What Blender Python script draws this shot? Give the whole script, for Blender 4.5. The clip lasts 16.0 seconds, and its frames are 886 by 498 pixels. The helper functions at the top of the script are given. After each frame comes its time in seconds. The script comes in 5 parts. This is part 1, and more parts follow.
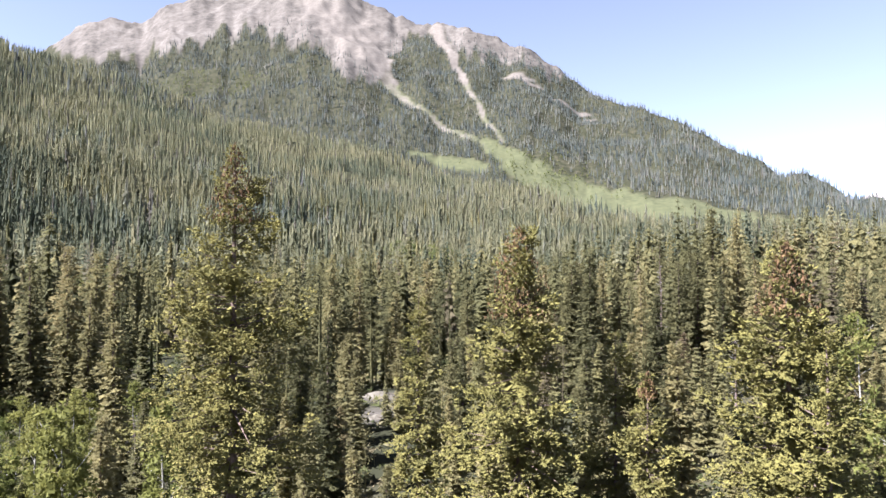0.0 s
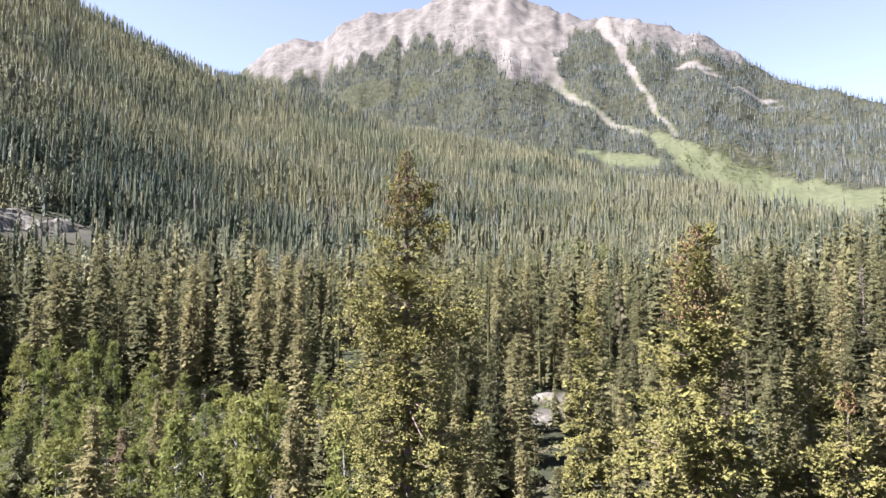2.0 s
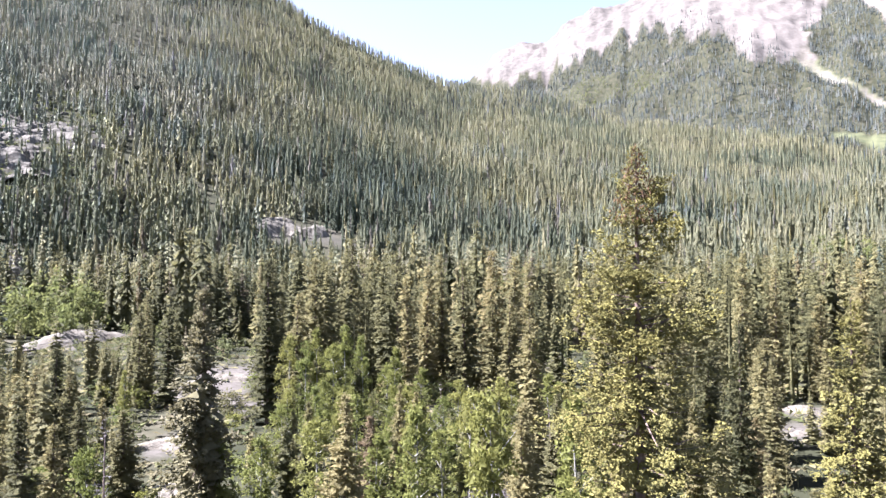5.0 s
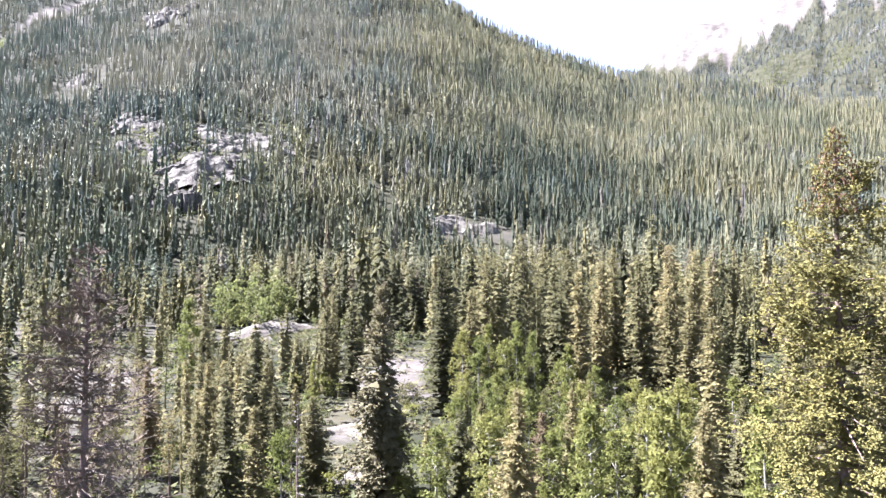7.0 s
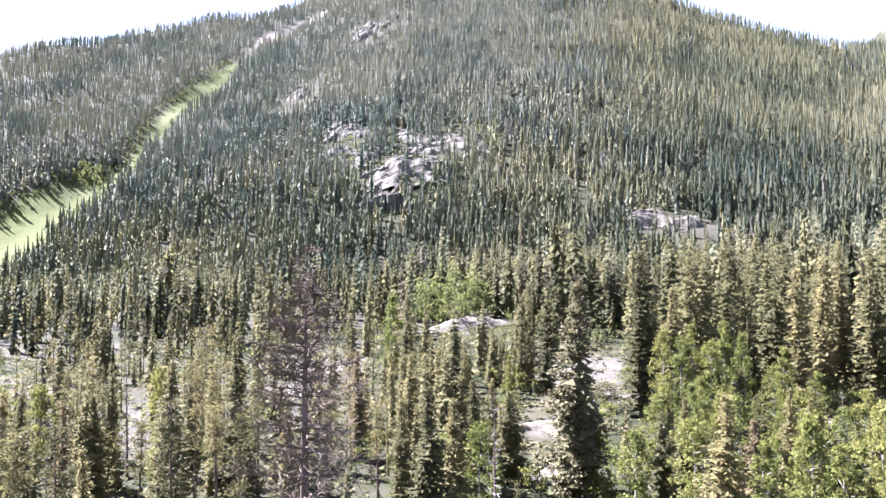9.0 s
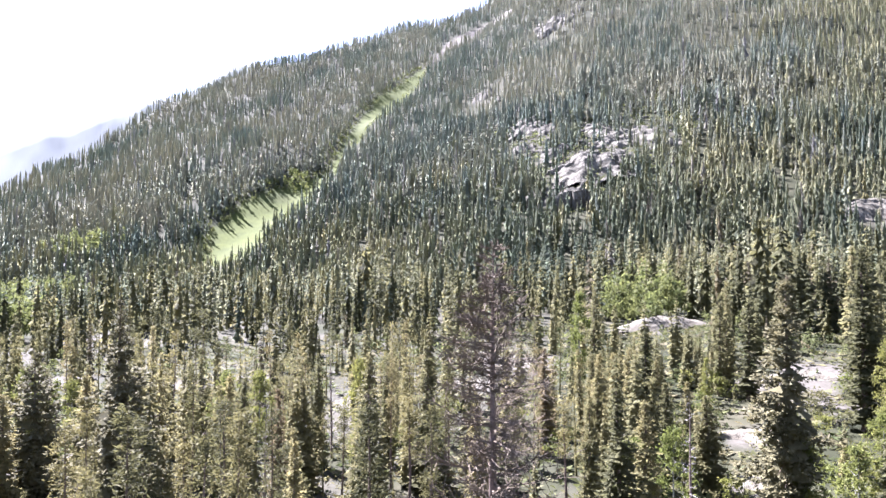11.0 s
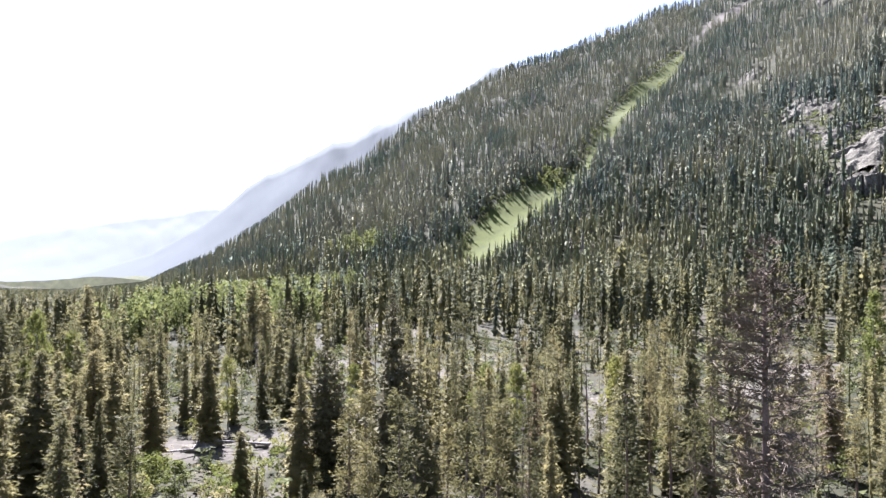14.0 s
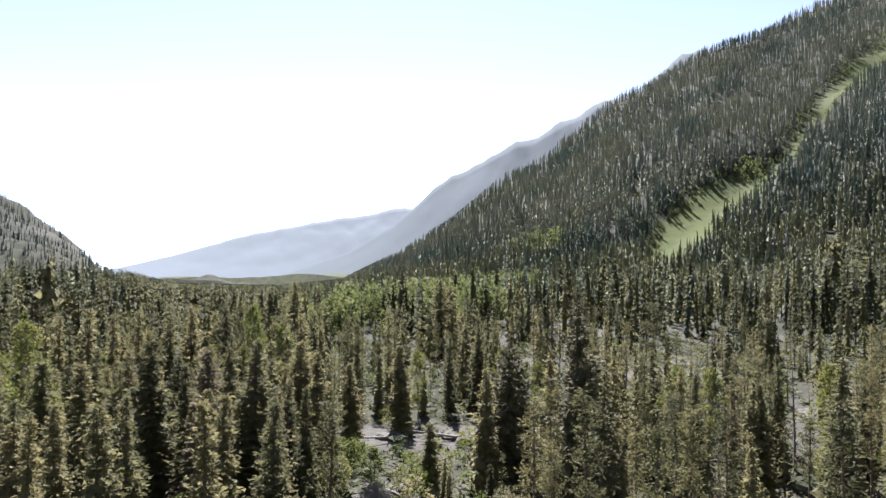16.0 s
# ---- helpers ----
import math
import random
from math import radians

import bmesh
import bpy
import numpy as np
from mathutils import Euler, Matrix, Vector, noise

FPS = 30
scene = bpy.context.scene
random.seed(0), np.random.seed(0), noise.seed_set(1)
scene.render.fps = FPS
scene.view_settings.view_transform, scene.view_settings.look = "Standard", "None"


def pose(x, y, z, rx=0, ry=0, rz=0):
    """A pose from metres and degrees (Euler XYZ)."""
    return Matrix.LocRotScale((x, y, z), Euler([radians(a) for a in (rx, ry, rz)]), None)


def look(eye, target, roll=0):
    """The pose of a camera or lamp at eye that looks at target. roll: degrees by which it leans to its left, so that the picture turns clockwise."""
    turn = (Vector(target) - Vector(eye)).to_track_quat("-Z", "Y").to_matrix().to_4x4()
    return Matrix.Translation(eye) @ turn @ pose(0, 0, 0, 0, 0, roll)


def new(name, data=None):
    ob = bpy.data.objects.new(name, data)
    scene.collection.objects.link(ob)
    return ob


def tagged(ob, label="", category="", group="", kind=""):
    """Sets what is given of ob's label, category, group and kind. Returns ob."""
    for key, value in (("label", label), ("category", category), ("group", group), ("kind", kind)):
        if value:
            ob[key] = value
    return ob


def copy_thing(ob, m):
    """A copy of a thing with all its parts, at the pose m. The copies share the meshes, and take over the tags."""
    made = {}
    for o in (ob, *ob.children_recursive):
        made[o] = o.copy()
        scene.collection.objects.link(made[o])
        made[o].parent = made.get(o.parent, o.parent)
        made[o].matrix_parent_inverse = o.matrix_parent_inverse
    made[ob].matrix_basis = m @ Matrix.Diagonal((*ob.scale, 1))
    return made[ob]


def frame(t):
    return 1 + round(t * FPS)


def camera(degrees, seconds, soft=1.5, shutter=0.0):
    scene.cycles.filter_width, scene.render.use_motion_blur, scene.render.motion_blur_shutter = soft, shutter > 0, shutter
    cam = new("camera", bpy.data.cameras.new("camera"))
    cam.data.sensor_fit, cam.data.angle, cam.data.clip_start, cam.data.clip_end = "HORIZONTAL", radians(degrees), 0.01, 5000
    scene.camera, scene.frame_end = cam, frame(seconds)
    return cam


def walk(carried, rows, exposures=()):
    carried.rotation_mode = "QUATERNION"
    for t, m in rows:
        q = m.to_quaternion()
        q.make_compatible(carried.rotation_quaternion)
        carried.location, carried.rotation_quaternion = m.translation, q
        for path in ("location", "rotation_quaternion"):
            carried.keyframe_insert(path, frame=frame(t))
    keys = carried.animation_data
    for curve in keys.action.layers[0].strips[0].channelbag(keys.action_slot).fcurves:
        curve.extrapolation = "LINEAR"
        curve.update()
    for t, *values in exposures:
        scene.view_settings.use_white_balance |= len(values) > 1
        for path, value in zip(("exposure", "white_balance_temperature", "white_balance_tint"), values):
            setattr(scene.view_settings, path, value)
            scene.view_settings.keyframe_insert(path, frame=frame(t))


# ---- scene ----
# ---- camera: a drone that hovers and turns to its left ----
EYE = 20.0
cam = camera(64.8, 16.0, soft=1.5)
TURN = [
    (0.0, 0.00, 2.43), (0.5, 3.51, 2.43), (1.0, 6.94, 2.45), (1.5, 10.57, 2.46), (2.0, 13.68, 2.47),
    (2.5, 16.57, 2.47), (3.0, 19.43, 2.50), (3.5, 22.59, 2.48), (4.0, 25.63, 2.50), (6.5, 42.70, 2.27),
    (7.0, 46.15, 2.17), (7.5, 49.87, 2.08), (8.0, 53.55, 2.01), (8.5, 57.58, 1.96), (9.0, 62.00, 1.89),
    (11.5, 80.60, 1.63), (12.0, 84.08, 1.58), (12.5, 87.60, 1.54), (13.0, 90.92, 1.48), (13.5, 94.42, 1.43),
    (14.0, 97.79, 1.37), (14.5, 101.17, 1.32), (15.0, 104.78, 1.28), (15.5, 108.87, 1.24), (16.0, 112.78, 1.22),
]
walk(cam, [(t, pose(0, 0, EYE, 90 + up, 0.03, yaw)) for t, yaw, up in TURN],
     exposures=[(0.0, 2.86, 5650, 21), (4.0, 3.36, 5530, 25), (8.0, 3.81, 5440, 27), (12.0, 3.77, 5470, 26), (14.0, 3.22, 5570, 22), (16.0, 2.56, 5600, 17)])

# ---- sky and sun ----
SUN_AZ, SUN_EL = 118.0, 47.0
world = bpy.data.worlds.new("sky")
scene.world = world
world.use_nodes = True
wn, wl = world.node_tree.nodes, world.node_tree.links
sky = wn.new("ShaderNodeTexSky")
sky.sky_type = "NISHITA"
sky.sun_disc = False
sky.sun_elevation = radians(SUN_EL)
sky.sun_rotation = radians(360 - SUN_AZ)
sky.altitude = 2900
sky.air_density = 0.7
sky.dust_density = 1.8
sky.ozone_density = 1.0
pale = wn.new("ShaderNodeHueSaturation")
pale.inputs["Saturation"].default_value = 0.45
wl.new(sky.outputs["Color"], pale.inputs["Color"])
cool = wn.new("ShaderNodeMix")
cool.data_type, cool.blend_type = "RGBA", "MULTIPLY"
cool.inputs[0].default_value = 1.0
cool.inputs[7].default_value = (0.94, 1.0, 1.07, 1)
wl.new(pale.outputs["Color"], cool.inputs[6])
wl.new(cool.outputs[2], wn["Background"].inputs["Color"])
wn["Background"].inputs["Strength"].default_value = 0.0455
sun = new("sun", bpy.data.lights.new("sun", "SUN"))
sun.data.energy = 4.3
sun.data.angle = radians(0.53)
sun.data.color = (1.0, 0.94, 0.85)
sun.matrix_world = look((-math.sin(radians(SUN_AZ)) * 60, math.cos(radians(SUN_AZ)) * 60, EYE + 60 * math.tan(radians(SUN_EL))), (0, 0, EYE))

# ---- the lie of the land ----
TABLE = np.random.RandomState(7).rand(256, 256)


def value_noise(x, y):
    """Smooth noise from 0 to 1 on a unit lattice."""
    xi, yi = np.floor(x).astype(int), np.floor(y).astype(int)
    fx, fy = x - xi, y - yi
    fx, fy = fx * fx * (3 - 2 * fx), fy * fy * (3 - 2 * fy)
    a, b = TABLE[xi % 256, yi % 256], TABLE[(xi + 1) % 256, yi % 256]
    c, d = TABLE[xi % 256, (yi + 1) % 256], TABLE[(xi + 1) % 256, (yi + 1) % 256]
    return (a * (1 - fx) + b * fx) * (1 - fy) + (c * (1 - fx) + d * fx) * fy


def fbm(x, y, octaves=4):
    total, amp, norm = 0.0, 1.0, 0.0
    for n in range(octaves):
        total = total + amp * value_noise(x * 2 ** n + 17 * n, y * 2 ** n + 31 * n)
        norm += amp
        amp *= 0.5
    return total / norm


def polar(x, y):
    return np.degrees(np.arctan2(-x, y)), np.hypot(x, y)


# bearing from the hover point, slope angle to the crest, crest distance, foot distance
FOREST_RIDGE = np.array([
    (-60, 3.0, 520, 220), (-33, 2.6, 520, 210), (-25, 3.0, 540, 210), (-20, 3.4, 560, 210), (-14, 4.4, 600, 210), (-8, 6.2, 660, 215),
    (0, 8.2, 760, 220), (10, 10.3, 860, 225), (20, 13.0, 950, 230), (25, 14.3, 980, 230), (31.5, 15.2, 1000, 235), (36, 17.0, 1020, 235), (40.8, 19.2, 1040, 240),
    (44, 20.9, 1060, 245), (50, 23.5, 1080, 250), (58, 25.0, 1100, 250), (66, 24.0, 1130, 255), (74.7, 20.5, 1150, 270), (82.4, 18.4, 1120, 290),
    (88, 16.7, 1060, 310), (92, 15.6, 1010, 320), (94.5, 14.5, 980, 330), (98.4, 12.6, 930, 340), (102.8, 9.6, 880, 350), (107.4, 6.5, 800, 360), (112, 3.2, 760, 380), (116.6, -0.3, 760, 420), (121, -1.9, 800, 480), (126, -2.6, 900, 600),
])
PEAK = np.array([
    (-60, 2.0, 1200, 600), (-38, 3.2, 1250, 620), (-32.5, 5.2, 1350, 640), (-26.6, 7.5, 1500, 660), (-22.8, 9.5, 1600, 680), (-18.8, 12.1, 1700, 690), (-14.5, 13.5, 1850, 700),
    (-11.2, 15.2, 2000, 720), (-9.4, 16.8, 2060, 730), (-6.8, 18.2, 2100, 740), (-2.2, 19.8, 2200, 760), (3.9, 20.6, 2300, 780), (7.5, 22.2, 2350, 800),
    (10.8, 23.0, 2400, 820), (15.5, 21.8, 2450, 860), (19.2, 20.9, 2480, 900), (21.7, 20.2, 2500, 920), (23.7, 18.9, 2520, 950), (26.8, 18.4, 2550, 980), (30.4, 16.0, 2600, 1000), (36, 12.0, 2700, 1000), (45, 2.0, 2700, 1000), (60, -3.0, 2700, 1000),
])
SIDE_HILL = np.array([
    (126, -2.6, 900, 700), (134, -2.2, 1000, 700), (138.8, -0.4, 1050, 700), (142.5, 3.4, 1100, 700), (145.2, 5.1, 1150, 680), (152, 7.0, 1200, 650), (200, 9.0, 1200, 500), (260, 8.0, 1200, 400), (300, 2.6, 520, 210),
])


def rise(az, r, table, power):
    """A slope that climbs from its foot to its crest and falls away behind."""
    angle, crest, foot = (np.interp(az, table[:, 0], table[:, k]) for k in (1, 2, 3))
    top = EYE + crest * np.tan(np.radians(angle))
    s = np.clip((r - foot) / (crest - foot), 0, 1)
    return np.where(r < foot, -50.0, top * s ** power - np.maximum(r - crest, 0) * 0.55)


def along(x, y, line):
    """The distance to a line of plan points, how far along it (0 to 1), its half width there."""
    best, where, width = np.full(np.shape(x), 1e9), np.zeros(np.shape(x)), np.ones(np.shape(x))
    for n in range(len(line) - 1):
        (ax, ay, aw), (bx, by, bw) = line[n], line[n + 1]
        t = np.clip(((x - ax) * (bx - ax) + (y - ay) * (by - ay)) / ((bx - ax) ** 2 + (by - ay) ** 2), 0, 1)
        d = np.hypot(x - ax - t * (bx - ax), y - ay - t * (by - ay))
        near = d < best
        best, where = np.where(near, d, best), np.where(near, (n + t) / (len(line) - 1), where)
        width = np.where(near, aw + t * (bw - aw), width)
    return best, where, width


STRIP_LINE = [(-440, -48, 1), (-518, 0, 1), (-599, 52, 1), (-690, 86, 1), (-815, 173, 1), (-947, 270, 1)]


def land(x, y):
    """The height of the ground."""
    x, y = np.asarray(x, float), np.asarray(y, float)
    az, r = polar(x, y)
    wide = np.where(az < -60, az + 360, az)
    tilt = np.interp(az, [-40, -20, -8, 50, 75, 100], [0.085, 0.085, 0.05, 0.05, 0.03, 0.0])
    z = tilt * np.clip(r - 15, 0, 330) + 1.6 * (fbm(x / 40 + 5, y / 40 + 9, 3) - 0.5) * np.clip(r / 40, 0, 1)
    z = z - 0.03 * np.clip(r - 450, 0, 3000) * np.interp(wide, [104, 116, 150, 175], [0, 1, 1, 0])
    rough = np.clip((r - 250) / 500, 0, 1)
    ridge = rise(az, r, FOREST_RIDGE, 1.15) + (fbm(x / 90, y / 90, 4) - 0.5) * 26 * rough
    crags = np.abs(fbm(x / 170 + 40, y / 170, 5) - 0.5)
    gullies = np.abs(fbm(az / 3.2 + 11, r / 900, 3) - 0.5)
    high = np.clip((r - 1750) / 450, 0, 1)
    ribs = np.abs(fbm(az / 2.0 + 60 + fbm(x / 130, y / 130, 2), r / 500, 3) - 0.5)
    peak = rise(az, r, PEAK, 1.25) + np.clip((r - 800) / 900, 0, 1) * ((0.18 - crags) * 90 + (gullies - 0.16) * 60)
    peak = peak + high * ((fbm(x / 26, y / 26, 3) - 0.5) * 10 + (0.2 - ribs) * 48)
    side = rise(wide, r, SIDE_HILL, 1.2) + (fbm(x / 70, y / 70, 4) - 0.5) * 30 * rough
    strip, _, width = along(x, y, STRIP_LINE)
    ridge = ridge - 9 * np.exp(-(strip / 26) ** 2)
    return np.maximum(np.maximum(z, ridge), np.maximum(peak, side))

# ---- materials ----
def material(name, rough=0.8):
    m = bpy.data.materials.new(name)
    m.use_nodes = True
    m.node_tree.nodes["Principled BSDF"].inputs["Roughness"].default_value = rough
    m.node_tree.nodes["Principled BSDF"].inputs["Specular IOR Level"].default_value = 0.06
    return m, m.node_tree.nodes, m.node_tree.links


def ramp(nodes, stops):
    node = nodes.new("ShaderNodeValToRGB")
    while len(node.color_ramp.elements) < len(stops):
        node.color_ramp.elements.new(0.5)
    for e, (at, c) in zip(node.color_ramp.elements, stops):
        e.position, e.color = at, (*c, 1)
    return node


def noise_node(nodes, links, scale, detail=4.0, rough=0.55):
    geo = nodes.new("ShaderNodeNewGeometry")
    n = nodes.new("ShaderNodeTexNoise")
    n.inputs["Scale"].default_value, n.inputs["Detail"].default_value, n.inputs["Roughness"].default_value = scale, detail, rough
    links.new(geo.outputs["Position"], n.inputs["Vector"])
    return n


def mix(nodes, links, a, b, fac, mode="MIX"):
    node = nodes.new("ShaderNodeMix")
    node.data_type, node.blend_type = "RGBA", mode
    for socket, value in ((node.inputs[0], fac), (node.inputs[6], a), (node.inputs[7], b)):
        if isinstance(value, (int, float)):
            socket.default_value = value
        elif isinstance(value, tuple):
            socket.default_value = (*value, 1)
        else:
            links.new(value, socket)
    return node.outputs[2]


def add_bump(nodes, links, height, strength, distance):
    b = nodes.new("ShaderNodeBump")
    b.inputs["Strength"].default_value, b.inputs["Distance"].default_value = strength, distance
    links.new(height, b.inputs["Height"])
    links.new(b.outputs["Normal"], nodes["Principled BSDF"].inputs["Normal"])


def foliage(name, stops, per_object, clump=0.9, through_light=0.4, fuzz=0.0):
    """Needles or leaves: the tint goes from tree to tree, and lighter and darker from clump to clump."""
    m, nodes, links = material(name, 0.75)
    if per_object:
        tint = nodes.new("ShaderNodeObjectInfo").outputs["Random"]
    else:
        tint = nodes.new("ShaderNodeAttribute")
        tint.attribute_name = "tint"
        tint = tint.outputs["Fac"]
    r = ramp(nodes, stops)
    links.new(tint, r.inputs["Fac"])
    n = noise_node(nodes, links, clump, 3.0, 0.7)
    shade = ramp(nodes, [(0.3, (0.65, 0.68, 0.7)), (0.7, (1.28, 1.24, 1.12))])
    links.new(n.outputs["Fac"], shade.inputs["Fac"])
    colour = mix(nodes, links, r.outputs["Color"], shade.outputs["Color"], 1.0, "MULTIPLY")
    bsdf = nodes["Principled BSDF"]
    links.new(colour, bsdf.inputs["Base Color"])
    bsdf.inputs["Specular IOR Level"].default_value = 0.12
    if fuzz:
        # needles stand every way, so no face shines as a whole
        add_bump(nodes, links, noise_node(nodes, links, fuzz, 2.0, 0.8).outputs["Fac"], 1.0, 2.5 / fuzz)
    leafy = nodes.new("ShaderNodeBsdfTranslucent")
    links.new(colour, leafy.inputs["Color"])
    both = nodes.new("ShaderNodeMixShader")
    both.inputs[0].default_value = through_light
    links.new(bsdf.outputs[0], both.inputs[1])
    links.new(leafy.outputs[0], both.inputs[2])
    links.new(both.outputs[0], nodes["Material Output"].inputs["Surface"])
    return m


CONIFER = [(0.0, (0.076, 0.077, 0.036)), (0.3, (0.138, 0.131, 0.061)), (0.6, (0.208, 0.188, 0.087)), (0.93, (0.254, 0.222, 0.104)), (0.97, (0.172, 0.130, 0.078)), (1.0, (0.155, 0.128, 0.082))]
# distance haze is mixed into these needle colours, paler and bluer than CONIFER
SLOPE_HAZED = [(p, tuple(k * a for k, a in zip((1.58, 1.6, 1.68), c))) for p, c in [(0.0, (0.08, 0.1, 0.082)), (0.3, (0.12, 0.135, 0.104)), (0.6, (0.16, 0.163, 0.118)), (0.93, (0.19, 0.182, 0.132)), (0.97, (0.145, 0.132, 0.112)), (1.0, (0.145, 0.14, 0.13))]]
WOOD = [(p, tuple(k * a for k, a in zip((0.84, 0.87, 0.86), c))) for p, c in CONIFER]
# halfway between: part of the haze tint
MIDDLE_HAZED = [(p, tuple((a + b) * k for k, a, b in zip((0.515, 0.53, 0.51), c, d))) for (p, c), (_, d) in zip(CONIFER, SLOPE_HAZED)]
# blue-grey of the distant air is put into the far forest's needle colours
HIGH_HAZED = [(0.0, (0.066, 0.080, 0.076)), (0.3, (0.088, 0.102, 0.094)), (0.6, (0.116, 0.126, 0.112)), (0.93, (0.142, 0.142, 0.122)), (1.0, (0.138, 0.130, 0.115))]
needles_middle = foliage("hazed_middle_needles", MIDDLE_HAZED, False, 0.4, 0.52, 2.5)
needles_near = foliage("needles", CONIFER, True, 1.3, 0.4, 7.0)
needles_pine = foliage("pine_needles", [(0.0, (0.068, 0.068, 0.031)), (0.4, (0.110, 0.104, 0.046)), (0.85, (0.162, 0.143, 0.061)), (1.0, (0.152, 0.129, 0.066))], True, 1.3, 0.4)
needles_wood = foliage("wood_needles", WOOD, False, 0.5, 0.4, 5.0)
needles_far = foliage("hazed_forest_needles", SLOPE_HAZED, False, 0.3, 0.52, 1.6)
needles_high = foliage("hazed_mountain_needles", HIGH_HAZED, False, 0.1, 0.35)
needles_gold = foliage("golden_needles", [(0.0, (0.168, 0.157, 0.05)), (1.0, (0.198, 0.182, 0.059))], True, 1.2, 0.18, 8.0)
needles_dark = foliage("dark_needles", [(0.0, (0.118, 0.108, 0.058)), (1.0, (0.138, 0.124, 0.066))], True, 1.2, 0.35)
leaves_near = foliage("aspen_leaves", [(0.0, (0.100, 0.118, 0.032)), (1.0, (0.158, 0.158, 0.046))], True, 1.6, 0.45)
leaves_far = foliage("grove_leaves", [(0.0, (0.088, 0.105, 0.036)), (1.0, (0.135, 0.144, 0.052))], False, 0.4, 0.45)
leaves_dry = foliage("dry_grass", [(0.0, (0.051, 0.064, 0.025)), (0.5, (0.093, 0.098, 0.038)), (1.0, (0.162, 0.140, 0.085))], False, 0.6, 0.35)
leaves_low = foliage("bush_leaves", [(0.0, (0.062, 0.072, 0.031)), (0.5, (0.088, 0.099, 0.040)), (1.0, (0.132, 0.145, 0.053))], False, 0.8, 0.4)
cones_red = foliage("rusty_cones", [(0.0, (0.12, 0.075, 0.04)), (1.0, (0.14, 0.09, 0.046))], True, 2.5, 0.1)


def bark(name, a, b):
    m, nodes, links = material(name, 0.9)
    n = noise_node(nodes, links, 9.0, 5.0)
    r = ramp(nodes, [(0.3, a), (0.7, b)])
    links.new(n.outputs["Fac"], r.inputs["Fac"])
    links.new(r.outputs["Color"], nodes["Principled BSDF"].inputs["Base Color"])
    add_bump(nodes, links, n.outputs["Fac"], 0.6, 0.03)
    return m


bark_brown = bark("conifer_bark", (0.07, 0.05, 0.04), (0.17, 0.13, 0.105))
bark_grey = bark("dead_wood", (0.095, 0.072, 0.06), (0.2, 0.155, 0.13))
bark_pale = bark("aspen_bark", (0.13, 0.128, 0.1), (0.3, 0.29, 0.25))
twig_brown = bark("dead_twigs", (0.085, 0.068, 0.049), (0.16, 0.132, 0.1))
twig_grey = bark("grey_twigs", (0.14, 0.125, 0.115), (0.27, 0.25, 0.235))


def stone_material(name, a, b, c):
    m, nodes, links = material(name, 0.9)
    n1, n2 = noise_node(nodes, links, 0.09, 6.0), noise_node(nodes, links, 0.9, 6.0, 0.65)
    r1, r2 = ramp(nodes, [(0.35, a), (0.65, b)]), ramp(nodes, [(0.36, c), (0.56, (1, 1, 1))])
    links.new(n1.outputs["Fac"], r1.inputs["Fac"])
    links.new(n2.outputs["Fac"], r2.inputs["Fac"])
    links.new(mix(nodes, links, r1.outputs["Color"], r2.outputs["Color"], 0.8, "MULTIPLY"), nodes["Principled BSDF"].inputs["Base Color"])
    add_bump(nodes, links, n2.outputs["Fac"], 0.8, 0.5)
    return m


granite = stone_material("granite", (0.074, 0.069, 0.055), (0.138, 0.129, 0.105), (0.3, 0.28, 0.25))
gravel = stone_material("pale_gravel", (0.104, 0.095, 0.075), (0.149, 0.137, 0.110), (0.55, 0.52, 0.5))


